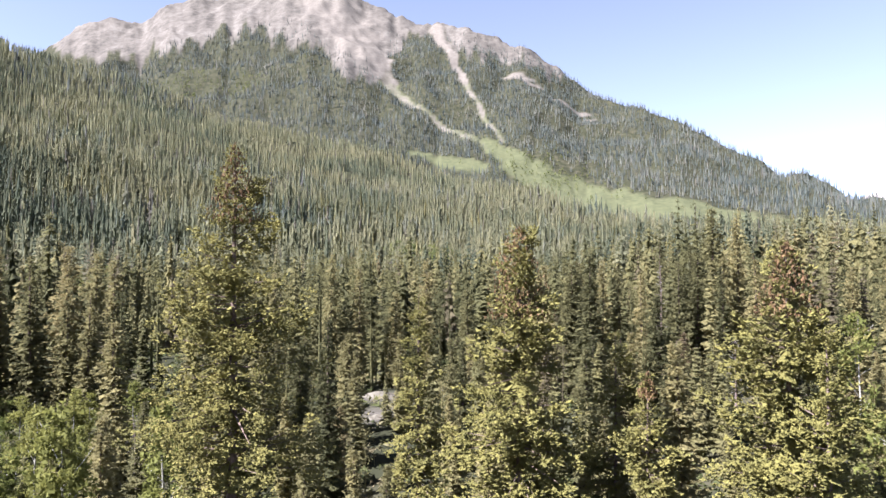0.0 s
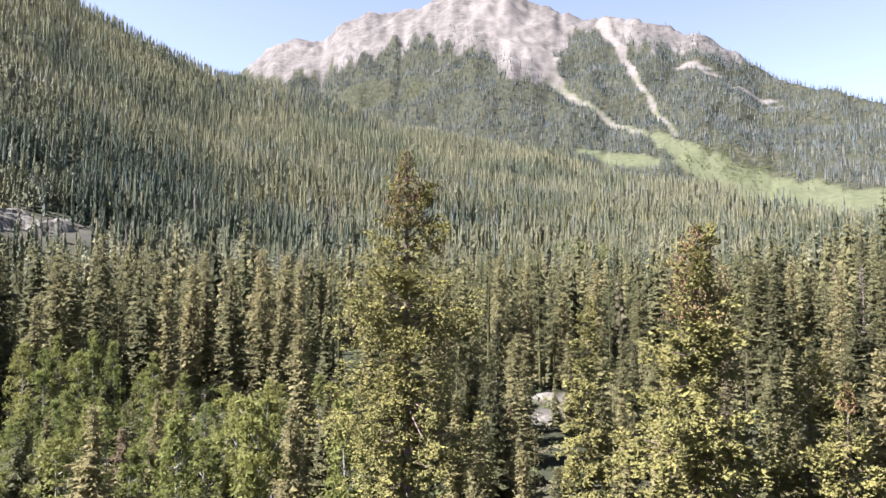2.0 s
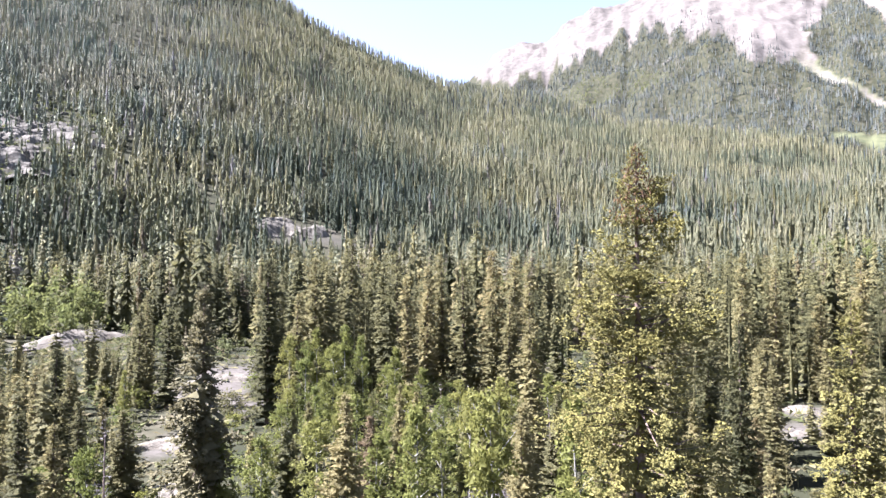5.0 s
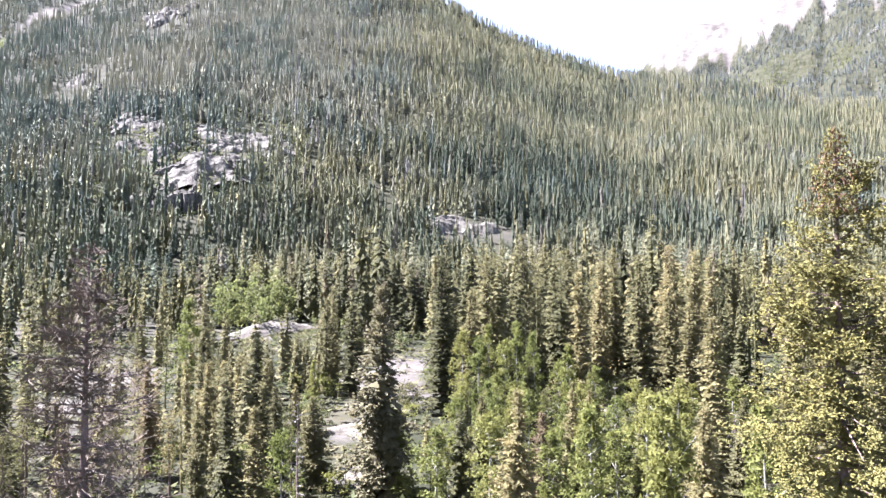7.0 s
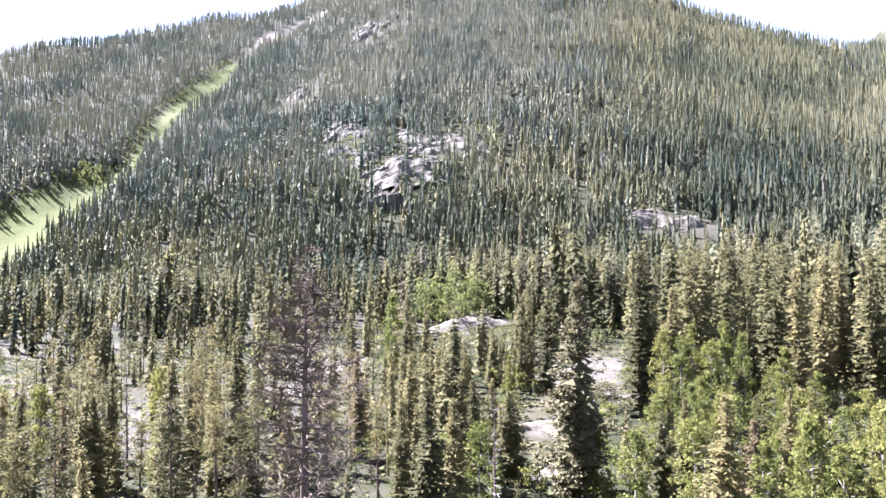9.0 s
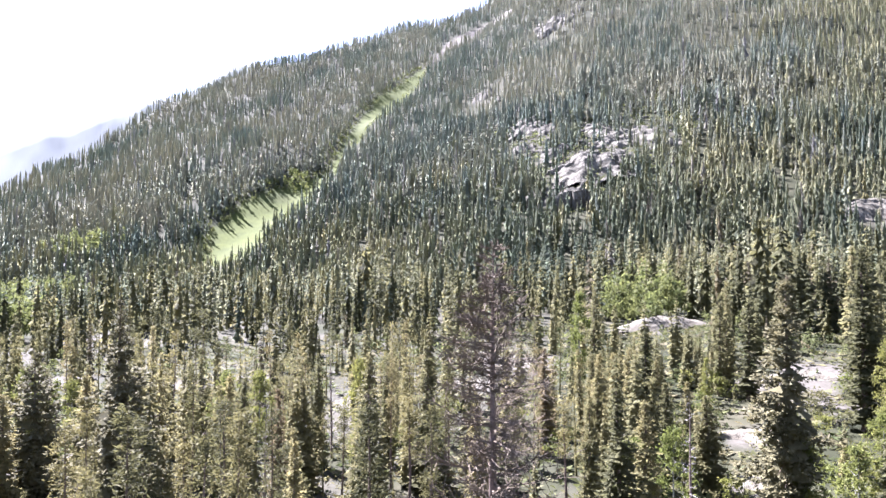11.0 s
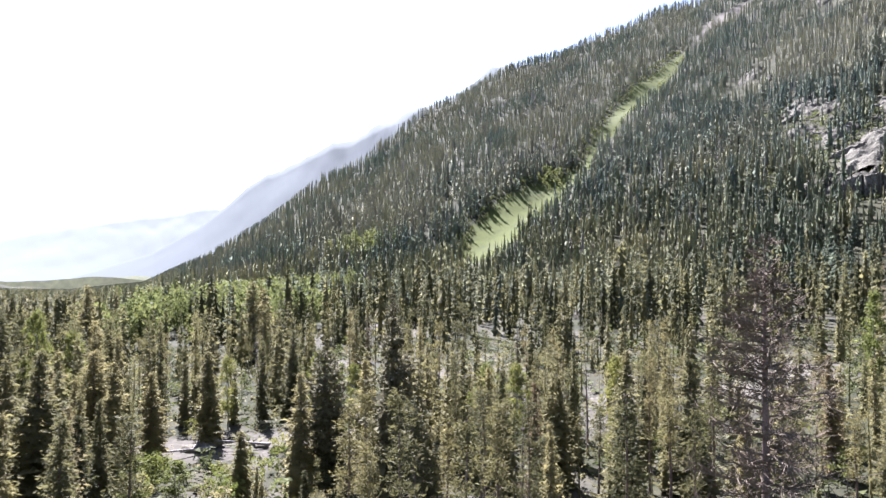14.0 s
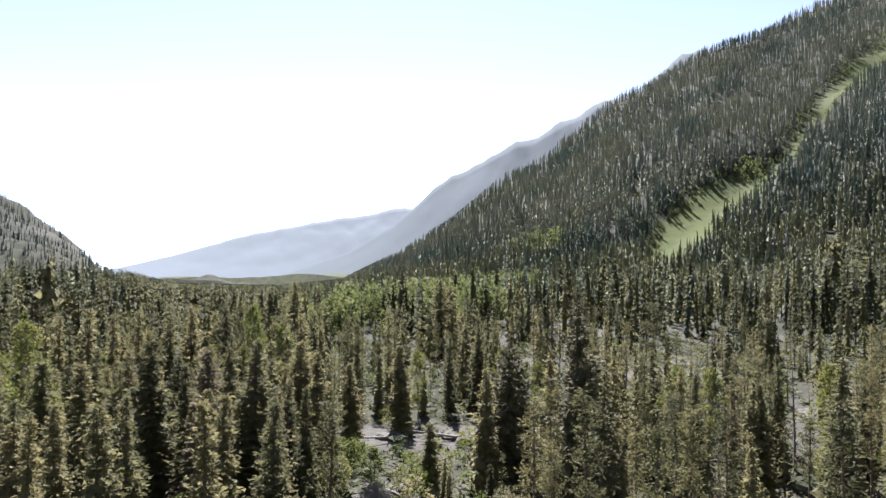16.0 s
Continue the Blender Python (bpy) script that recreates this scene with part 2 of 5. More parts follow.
def ground_material():
    """Forest floor, meadow, gravel and bare mountain rock, each where the land carries it."""
    m, nodes, links = material("ground", 0.95)
    fine, broad, huge = noise_node(nodes, links, 1.4, 6.0, 0.65), noise_node(nodes, links, 0.12, 5.0), noise_node(nodes, links, 0.011, 7.0, 0.6)

    def cover(name):
        a = nodes.new("ShaderNodeAttribute")
        a.attribute_name = name
        return a.outputs["Fac"]

    floor_r = ramp(nodes, [(0.3, (0.016, 0.018, 0.01)), (0.5, (0.028, 0.029, 0.016)), (0.85, (0.07, 0.062, 0.042))])
    links.new(broad.outputs["Fac"], floor_r.inputs["Fac"])
    grass_r = ramp(nodes, [(0.3, (0.046, 0.052, 0.027)), (0.7, (0.074, 0.077, 0.039))])
    links.new(broad.outputs["Fac"], grass_r.inputs["Fac"])
    lush_r = ramp(nodes, [(0.3, (0.042, 0.051, 0.012)), (0.7, (0.060, 0.070, 0.016))])
    links.new(broad.outputs["Fac"], lush_r.inputs["Fac"])
    bare_r = ramp(nodes, [(0.3, (0.045, 0.041, 0.033)), (0.55, (0.074, 0.067, 0.056)), (0.75, (0.112, 0.102, 0.087))])
    links.new(fine.outputs["Fac"], bare_r.inputs["Fac"])
    rock_r = ramp(nodes, [(0.4, (0.047, 0.043, 0.037)), (0.47, (0.071, 0.064, 0.054)), (0.53, (0.087, 0.078, 0.066)), (0.6, (0.109, 0.1, 0.086))])
    crag = noise_node(nodes, links, 0.06, 8.0, 0.7)
    both = nodes.new("ShaderNodeMath")
    both.operation = "MULTIPLY_ADD"
    both.inputs[1].default_value = 0.5
    half = nodes.new("ShaderNodeMath")
    half.operation = "MULTIPLY"
    half.inputs[1].default_value = 0.5
    links.new(crag.outputs["Fac"], half.inputs[0])
    blend = nodes.new("ShaderNodeMath")
    blend.operation = "MULTIPLY_ADD"
    blend.inputs[1].default_value = 0.68
    part_ = nodes.new("ShaderNodeMath")
    part_.operation = "MULTIPLY"
    part_.inputs[1].default_value = 0.32
    links.new(cover("streak"), part_.inputs[0])
    links.new(huge.outputs["Fac"], blend.inputs[0])
    links.new(part_.outputs[0], blend.inputs[2])
    links.new(blend.outputs[0], both.inputs[0])
    links.new(half.outputs[0], both.inputs[2])
    links.new(both.outputs[0], rock_r.inputs["Fac"])
    scree_r = ramp(nodes, [(0.3, (0.092, 0.081, 0.067)), (0.7, (0.125, 0.112, 0.095))])
    links.new(broad.outputs["Fac"], scree_r.inputs["Fac"])
    colour = mix(nodes, links, floor_r.outputs["Color"], grass_r.outputs["Color"], cover("grass"))
    colour = mix(nodes, links, colour, lush_r.outputs["Color"], cover("lush"))
    colour = mix(nodes, links, colour, rock_r.outputs["Color"], cover("rock"))
    colour = mix(nodes, links, colour, scree_r.outputs["Color"], cover("scree"))
    colour = mix(nodes, links, colour, bare_r.outputs["Color"], cover("bare"))
    links.new(colour, nodes["Principled BSDF"].inputs["Base Color"])
    add_bump(nodes, links, half.outputs[0], 0.2, 4.0)
    return m


ground_mat = ground_material()


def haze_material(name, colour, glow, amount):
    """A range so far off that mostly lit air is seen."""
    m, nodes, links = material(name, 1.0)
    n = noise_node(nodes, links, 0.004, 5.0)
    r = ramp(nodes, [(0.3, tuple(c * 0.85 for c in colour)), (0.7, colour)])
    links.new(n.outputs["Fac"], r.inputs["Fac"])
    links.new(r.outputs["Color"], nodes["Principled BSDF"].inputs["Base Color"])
    # painted haze: a glow added over the range's own colour
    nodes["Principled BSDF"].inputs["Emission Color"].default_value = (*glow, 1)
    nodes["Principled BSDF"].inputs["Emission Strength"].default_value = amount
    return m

# ---- ground ----
def mesh_from(name, verts, faces, mat, values=None, smooth=False):
    """A mesh from arrays; values: named numbers, one a vertex."""
    me = bpy.data.meshes.new(name)
    k = faces.shape[1]
    me.vertices.add(len(verts))
    me.vertices.foreach_set("co", np.ascontiguousarray(verts, dtype=np.float32).ravel())
    me.loops.add(faces.size)
    me.loops.foreach_set("vertex_index", np.ascontiguousarray(faces, dtype=np.int32).ravel())
    me.polygons.add(len(faces))
    me.polygons.foreach_set("loop_start", np.arange(0, faces.size, k, dtype=np.int32))
    me.polygons.foreach_set("use_smooth", np.full(len(faces), smooth))
    for key, v in (values or {}).items():
        me.attributes.new(key, "FLOAT", "POINT").data.foreach_set("value", np.ascontiguousarray(v, dtype=np.float32))
    me.update(calc_edges=True)
    me.materials.append(mat)
    return me


# plan lines with half widths
STRIP = [(-430, -32, 16), (-478, -26, 24), (-515, -10, 20), (-548, 12, 11), (-572, 38, 2.5), (-634, 54, 4), (-695, 80, 11), (-744, 106, 11), (-809, 149, 6), (-847, 169, 3)]
STRIP_TOP = [(-847, 169, 2), (-906, 204, 3), (-966, 250, 11), (-960, 310, 14)]
SCREE_A = [(-344, 2172, 105), (-240, 1960, 70), (-170, 1830, 40), (-141, 1755, 25), (-110, 1690, 13), (-70, 1607, 8), (21, 1507, 5), (86, 1375, 4)]
SCREE_B = [(-23, 2198, 24), (27, 1945, 13), (65, 1682, 8), (105, 1499, 4), (120, 1400, 4)]
SHOULDER = [(190, 1835, 15), (215, 1830, 11), (240, 1800, 16), (300, 1760, 12), (330, 1740, 16), (360, 1700, 9)]
MEADOW = [(80, 1400, 16), (141, 1281, 42), (196, 1240, 62), (256, 1107, 75), (336, 1033, 70), (440, 988, 55), (520, 960, 30)]
MEADOW_SIDE = [(-60, 1340, 10), (-20, 1310, 18), (60, 1280, 24)]
TREE_LINE = np.array([(-60, 900), (-20, 900), (-12, 600), (-10, 563), (-6.8, 614), (-4, 690), (-2.2, 640), (0.2, 791), (2, 797), (4.2, 690), (5, 505), (8.6, 577), (11.3, 658), (14.4, 746), (19.6, 700), (25, 655), (28, 660), (30, 740), (45, 900)])
CLEARINGS = [(-8, 93, 4.5), (-7.6, 83, 3.5), (-70, 62, 4), (-89, 77, 5.5), (-83, 66, 5.5), (-62, 47, 4), (-51, 38, 3.5), (-145, 79, 9), (-152, 92, 8), (-104, 27, 7), (-118, 41, 8), (-99, 9, 5), (-127, -16, 7), (-126, -7, 6),
             (-207, -41, 9), (-74, -28, 6), (-73, -37, 6), (-54, -28, 4), (-137, -38, 8), (-226, -59, 10), (-79, -105, 8), (-48, -49, 4), (-252, 252, 10), (-240, 262, 11), (-228, 268, 8), (-500, 172, 11), (-478, 180, 10), (-455, 168, 8), (-410, 178, 11), (-395, 194, 10), (-425, 168, 8), (-384, 155, 9), (-372, 168, 8), (-440, 205, 8), (-410, 225, 7), (-395, 240, 6)]


def covers(x, y, z):
    """How much of each ground cover lies at a place."""
    az, r = polar(x, y)
    n = fbm(x / 36 + 3, y / 36 + 8, 2) - 0.5
    soft = lambda d, w: np.clip((w * (1 + 1.1 * n) - d) / (0.25 * w) + 0.5, 0, 1)
    line = np.interp(az, TREE_LINE[:, 0], TREE_LINE[:, 1]) + (fbm(x / 60, y / 60, 4) - 0.5) * 110 + (fbm(az / 0.55, r / 520, 3) - 0.5) * 200
    rock = np.clip((z - line) / 25 + 0.5, 0, 1) * (r > 1100)
    grass, scree, bare = np.zeros(x.shape), np.zeros(x.shape), np.zeros(x.shape)
    for path in (STRIP, MEADOW, MEADOW_SIDE):
        d, _, w = along(x, y, path)
        grass = np.maximum(grass, soft(d, w))
    for path in (SCREE_A, SCREE_B, STRIP_TOP):
        d, far_down, w = along(x, y, path)
        scree = np.maximum(scree, soft(d, w))
        if path is not STRIP_TOP:
            # grass creeps into the lower chutes
            scree = np.where(d < 3 * w, scree * np.clip(1.5 - far_down * 1.1 + 1.6 * n, 0.2, 1), scree)
            grass = np.maximum(grass, soft(d, w * 1.3) * (far_down > 0.45))
    for cx, cy, w in SHOULDER:
        scree = np.maximum(scree, soft(np.hypot((x - cx) / 2.2, y - cy), w))
    for cx, cy, w in CLEARINGS:
        bare = np.maximum(bare, soft(np.hypot(x - cx, y - cy), w))
    dry = np.interp(az, [60, 72, 112, 122], [0, 1, 1, 0]) * (r < 260) * np.clip((fbm(x / 9, y / 9, 4) - 0.5) * 8, 0, 1) * 0.6
    d, _, w = along(x, y, STRIP)
    lush = soft(d, w * 1.2) * np.clip(0.9 + 1.5 * (fbm(x / 30, y / 30, 2) - 0.4), 0, 1)
    # meadow green painted on the far valley floor for woods in haze
    grass = np.maximum(grass, 0.8 * (r > 900) * (az > 110) * (az < 150) * (z < 12))
    bare = bare * np.where(r > 240, 0.5, 1.0)
    rock = np.maximum(rock, np.clip((fbm(x / 60, y / 60, 4) - 0.42) * 5, 0, 1) * 0.7 * (az > 128) * (z > 10) * (r > 600) * 0.5)
    streak = fbm(az / 0.3 + 20 + 0.6 * fbm(x / 90, y / 90, 2), r / 240, 4)
    return dict(lush=lush, streak=streak, above=z - line, rock=rock, grass=grass, scree=scree, bare=np.maximum(bare, dry))


def build_ground():
    az = np.concatenate([np.arange(-38, -18, 0.28), np.arange(-18, 34, 0.17), np.arange(34, 152, 0.42), np.arange(152, 322, 2.0)])
    r = np.concatenate([[0.0], np.geomspace(4, 300, 90), np.arange(312, 420, 12), np.arange(424, 860, 7), np.arange(866, 1150, 12), np.arange(1150, 2650, 12), np.geomspace(2660, 4700, 10)])
    a, d = np.meshgrid(np.radians(az), r)
    x, y = -np.sin(a) * d, np.cos(a) * d
    z = land(x, y)
    nr, na = x.shape
    i, j = np.meshgrid(np.arange(nr - 1), np.arange(na), indexing="ij")
    k = (j + 1) % na
    faces = np.stack([i * na + j, (i + 1) * na + j, (i + 1) * na + k, i * na + k], -1).reshape(-1, 4)[:, ::-1]
    me = mesh_from("ground", np.stack([x, y, z], -1).reshape(-1, 3), faces, ground_mat, covers(x.ravel(), y.ravel(), z.ravel()), True)
    return tagged(new("ground", me), "forest floor, green avalanche meadows and bare pinkish mountain rock", "ground", kind="structure")


build_ground()


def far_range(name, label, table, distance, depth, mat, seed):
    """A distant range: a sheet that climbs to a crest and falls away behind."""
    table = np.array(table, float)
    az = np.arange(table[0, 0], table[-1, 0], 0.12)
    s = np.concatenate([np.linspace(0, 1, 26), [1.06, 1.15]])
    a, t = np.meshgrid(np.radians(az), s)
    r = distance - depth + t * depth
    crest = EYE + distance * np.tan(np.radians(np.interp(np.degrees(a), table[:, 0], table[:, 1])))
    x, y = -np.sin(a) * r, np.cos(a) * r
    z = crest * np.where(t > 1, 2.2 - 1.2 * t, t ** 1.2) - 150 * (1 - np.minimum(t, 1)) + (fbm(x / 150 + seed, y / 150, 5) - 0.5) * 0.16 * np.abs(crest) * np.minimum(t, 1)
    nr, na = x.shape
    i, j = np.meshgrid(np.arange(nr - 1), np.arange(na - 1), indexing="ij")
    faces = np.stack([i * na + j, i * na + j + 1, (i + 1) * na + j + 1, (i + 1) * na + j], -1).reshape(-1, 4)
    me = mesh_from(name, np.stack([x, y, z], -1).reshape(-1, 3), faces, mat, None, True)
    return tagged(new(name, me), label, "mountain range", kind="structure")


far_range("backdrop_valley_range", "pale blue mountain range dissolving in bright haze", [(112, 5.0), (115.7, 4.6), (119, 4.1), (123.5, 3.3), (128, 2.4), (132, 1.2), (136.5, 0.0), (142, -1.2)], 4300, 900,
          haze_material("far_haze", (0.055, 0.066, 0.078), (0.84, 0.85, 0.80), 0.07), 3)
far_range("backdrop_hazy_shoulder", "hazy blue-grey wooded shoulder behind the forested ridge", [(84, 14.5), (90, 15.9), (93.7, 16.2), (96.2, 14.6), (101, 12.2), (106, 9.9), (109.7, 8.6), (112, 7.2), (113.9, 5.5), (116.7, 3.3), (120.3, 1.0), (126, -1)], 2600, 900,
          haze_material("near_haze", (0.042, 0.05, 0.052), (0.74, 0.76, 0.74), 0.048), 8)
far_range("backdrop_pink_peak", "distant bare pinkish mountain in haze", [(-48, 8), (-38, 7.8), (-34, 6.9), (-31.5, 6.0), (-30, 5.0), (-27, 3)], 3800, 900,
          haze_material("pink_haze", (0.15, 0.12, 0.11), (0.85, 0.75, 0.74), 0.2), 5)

# ---- conifers and broadleaf trees ----
def part(name, me, parent, label=""):
    ob = new(name, me)
    ob.parent = parent
    return tagged(ob, label)


def thing(name, label, category, group=""):
    return tagged(new(name), label, category, group)


def stem(rng, height, radius, sides=7, rings=7, lean=0.02, top=0.04):
    """A tapered, slightly wandering trunk."""
    t = np.linspace(0, 1, rings)
    cx, cy = np.cumsum(rng.normal(0, lean, (2, rings)), 1)
    rad = radius * ((1 - t) ** 0.8 * (1 - top) + top) * (1 + 0.35 * np.exp(-t * 25))
    a = np.linspace(0, 2 * np.pi, sides, endpoint=False)
    v = np.stack([cx[:, None] + rad[:, None] * np.cos(a), cy[:, None] + rad[:, None] * np.sin(a), np.repeat(((t * 1.02 - 0.02) * height)[:, None], sides, 1)], -1).reshape(-1, 3)
    i, j = np.meshgrid(np.arange(rings - 1), np.arange(sides), indexing="ij")
    k = (j + 1) % sides
    return v, np.stack([i * sides + j, i * sides + k, (i + 1) * sides + k, (i + 1) * sides + j], -1).reshape(-1, 4)


def blades_from(base, way, side, length, width):
    """Leaf or spray blades: three-cornered, askew."""
    way, side = (v / (np.linalg.norm(v, axis=1, keepdims=True) + 1e-9) for v in (way, side))
    length, width = length[:, None], width[:, None]
    v = np.stack([base + side * width * 0.9, base - side * width + way * length * 0.35, base + way * length], 1).reshape(-1, 3)
    return v, np.arange(len(v)).reshape(-1, 3)


def shoots_from(rng, base, way, length, width):
    """Needle shoots: slim closed wedges of four faces."""
    way = way / (np.linalg.norm(way, axis=1, keepdims=True) + 1e-9)
    side = np.cross(way, rng.normal(0, 1, way.shape))
    side /= np.linalg.norm(side, axis=1, keepdims=True) + 1e-9
    over = np.cross(way, side)
    length, width = np.reshape(length, (-1, 1)), np.reshape(width, (-1, 1))
    ring = [base + way * length * 0.22 + (side * math.cos(a) + over * math.sin(a)) * width for a in (0.0, 2.1, 4.2)]
    v = np.stack(ring + [base + way * length], 1)
    f = np.array([(0, 1, 3), (1, 2, 3), (2, 0, 3), (0, 2, 1)])
    return v.reshape(-1, 3), (np.arange(len(v))[:, None, None] * 4 + f[None]).reshape(-1, 3)


def core(rng, height, radius, sides, rings, clear=0.05, shape=0.7, saw=0.6):
    """The dense inside of a conifer: a jagged closed spire, tier over tier."""
    z = clear + (1 - clear) * (np.arange(rings) / rings) ** 0.92
    reach = radius * (1 - z) ** shape * np.where(np.arange(rings) % 2, saw, 1.0) * np.where(np.arange(rings) == 0, 0.55, 1.0)
    a = np.arange(sides) * 2 * np.pi / sides + rng.uniform(0, 1.2, (rings, 1)) + rng.uniform(-0.3, 0.3, (rings, sides))
    r = reach[:, None] * rng.uniform(0.72, 1.28, (rings, sides))
    h = (z[:, None] + rng.uniform(-0.4, 0.25, (rings, sides)) * 0.9 / rings) * height
    v = np.concatenate([np.stack([r * np.cos(a), r * np.sin(a), h], -1).reshape(-1, 3), [[0, 0, height]]])
    f = []
    for i in range(rings):
        for j in range(sides):
            p, q = i * sides + j, i * sides + (j + 1) % sides
            if i == rings - 1:
                f.append((p, q, rings * sides))
            else:
                f += [(p, q, q + sides), (p, q + sides, p + sides)]
    return v, np.array(f)


def tiers_of(rng, height, radius, whorls, per_whorl, clear=0.05, shape=0.7, ragged=0.35):
    """Tier over tier of sagging boughs, each a small roof of two faces with a gap below."""
    t = clear + (1 - clear) * (np.arange(whorls) + rng.rand(whorls) * 0.6) / whorls
    t = np.repeat(np.minimum(t, 0.985), per_whorl) + rng.normal(0, 0.12 / whorls, whorls * per_whorl)
    n = len(t)
    az = rng.uniform(0, 2 * np.pi) + np.arange(n) * 2 * np.pi / per_whorl * 1.07 + rng.normal(0, 0.35, n)
    reach = radius * (1.015 - np.minimum(t, 1)) ** shape * rng.uniform(1 - ragged, 1 + ragged, n) * np.clip((t - clear) * 8 + 0.6, 0, 1)
    sag = reach * rng.uniform(0.05, 0.55, n)
    c, s = np.cos(az), np.sin(az)
    root = np.stack([0 * c, 0 * c, t * height + reach * 0.12], 1)
    tip = np.stack([reach * c, reach * s, t * height - sag], 1)
    wings = []
    for side in (-1, 1):
        wide = side * reach * rng.uniform(0.3, 0.55, n)
        u = rng.uniform(0.5, 0.75, n)
        wings.append(np.stack([reach * c * u - s * wide, reach * s * u + c * wide, t * height - sag * u - reach * rng.uniform(0.1, 0.4, n)], 1))
    v = np.stack([root, tip, wings[0], wings[1]], 1)
    f = np.array([(0, 2, 1), (0, 1, 3)])
    return v.reshape(-1, 3), (np.arange(n)[:, None, None] * 4 + f[None]).reshape(-1, 3)


def fans_from(rng, root, way, length):
    """Small sprays: each a roof of two faces that hangs from its ridge."""
    way = way / (np.linalg.norm(way, axis=1, keepdims=True) + 1e-9)
    side = np.cross(way, [[0.0, 0.0, 1.0]])
    side /= np.linalg.norm(side, axis=1, keepdims=True) + 1e-9
    n, length = len(root), np.reshape(length, (-1, 1))
    wings = [root + way * length * rng.uniform(0.45, 0.75, (n, 1)) + side * sign * length * rng.uniform(0.25, 0.5, (n, 1)) - [0, 0, 1] * length * rng.uniform(0.05, 0.4, (n, 1)) for sign in (-1, 1)]
    v = np.stack([root, root + way * length, wings[0], wings[1]], 1)
    f = np.array([(0, 2, 1), (0, 1, 3)])
    return v.reshape(-1, 3), (np.arange(n)[:, None, None] * 4 + f[None]).reshape(-1, 3)


def triangles(v, f):
    return v, np.concatenate([f[:, :3], f[:, [0, 2, 3]]])


def spruce_crown(rng, height, radius, whorls, per_whorl, blades, clear=0.06, ragged=0.25, shape=0.75, size=1.0, inside=0.85):
    """Whorls of short boughs hung with small tufts of needles round a dense inside."""
    t = clear + (1 - clear) * (np.arange(whorls) + rng.rand(whorls) * 0.8) / whorls
    t = np.repeat(np.minimum(t, 0.995), per_whorl)
    n = len(t)
    az = rng.uniform(0, 2 * np.pi, n)
    # whole sectors of the crown stand out or are thin
    off = rng.uniform(0, 200)
    sector = fbm(off + 1.7 * np.cos(az) + t * height / 1.6, off + 1.7 * np.sin(az) - t * height / 2.3, 2)
    lump = np.clip(1 + ragged * 4.0 * (sector - 0.5), 0.35, 1.5)
    reach = radius * (1 - t) ** shape * np.clip((t - clear) / 0.1 + 0.55, 0, 1) * lump * rng.uniform(0.6, 1.12, n) + 0.05
    pitch = np.radians(-24 + 66 * t ** 1.6) + rng.normal(0, 0.16, n)
    u = np.tile(np.linspace(0.3, 1.0, blades) ** 0.8, (n, 1)) + rng.uniform(-0.08, 0.05, (n, blades))
    rep = lambda v: np.repeat(v, blades)
    U, L, A, P, T = u.ravel(), rep(reach), rep(az), rep(pitch), rep(t)
    swing = A + rng.normal(0, 0.3, len(U))
    out = L * U * np.cos(P)
    base = np.stack([out * np.cos(swing), out * np.sin(swing), T * height + L * (U * np.sin(P) - 0.14 * U ** 2 + 0.2 * U ** 3)], 1)
    base = base + rng.normal(0, 1, base.shape) * [0.11, 0.11, 0.16] * size * (0.6 + 0.15 * L[:, None])
    way = rng.normal(0, 0.7, base.shape) + np.stack([np.cos(swing), np.sin(swing), 0 * U - 0.15], 1)
    side = rng.normal(0, 1, base.shape)
    length = size * np.minimum(0.26, 0.12 + 0.22 * L) * rng.uniform(0.6, 1.4, len(U))
    crown = blades_from(base, way, side, length, length * rng.uniform(0.24, 0.42, len(U)))
    return join(crown, tiers_of(rng, height, radius * inside, int(height * 1.9), 7, clear, shape)) if inside else crown


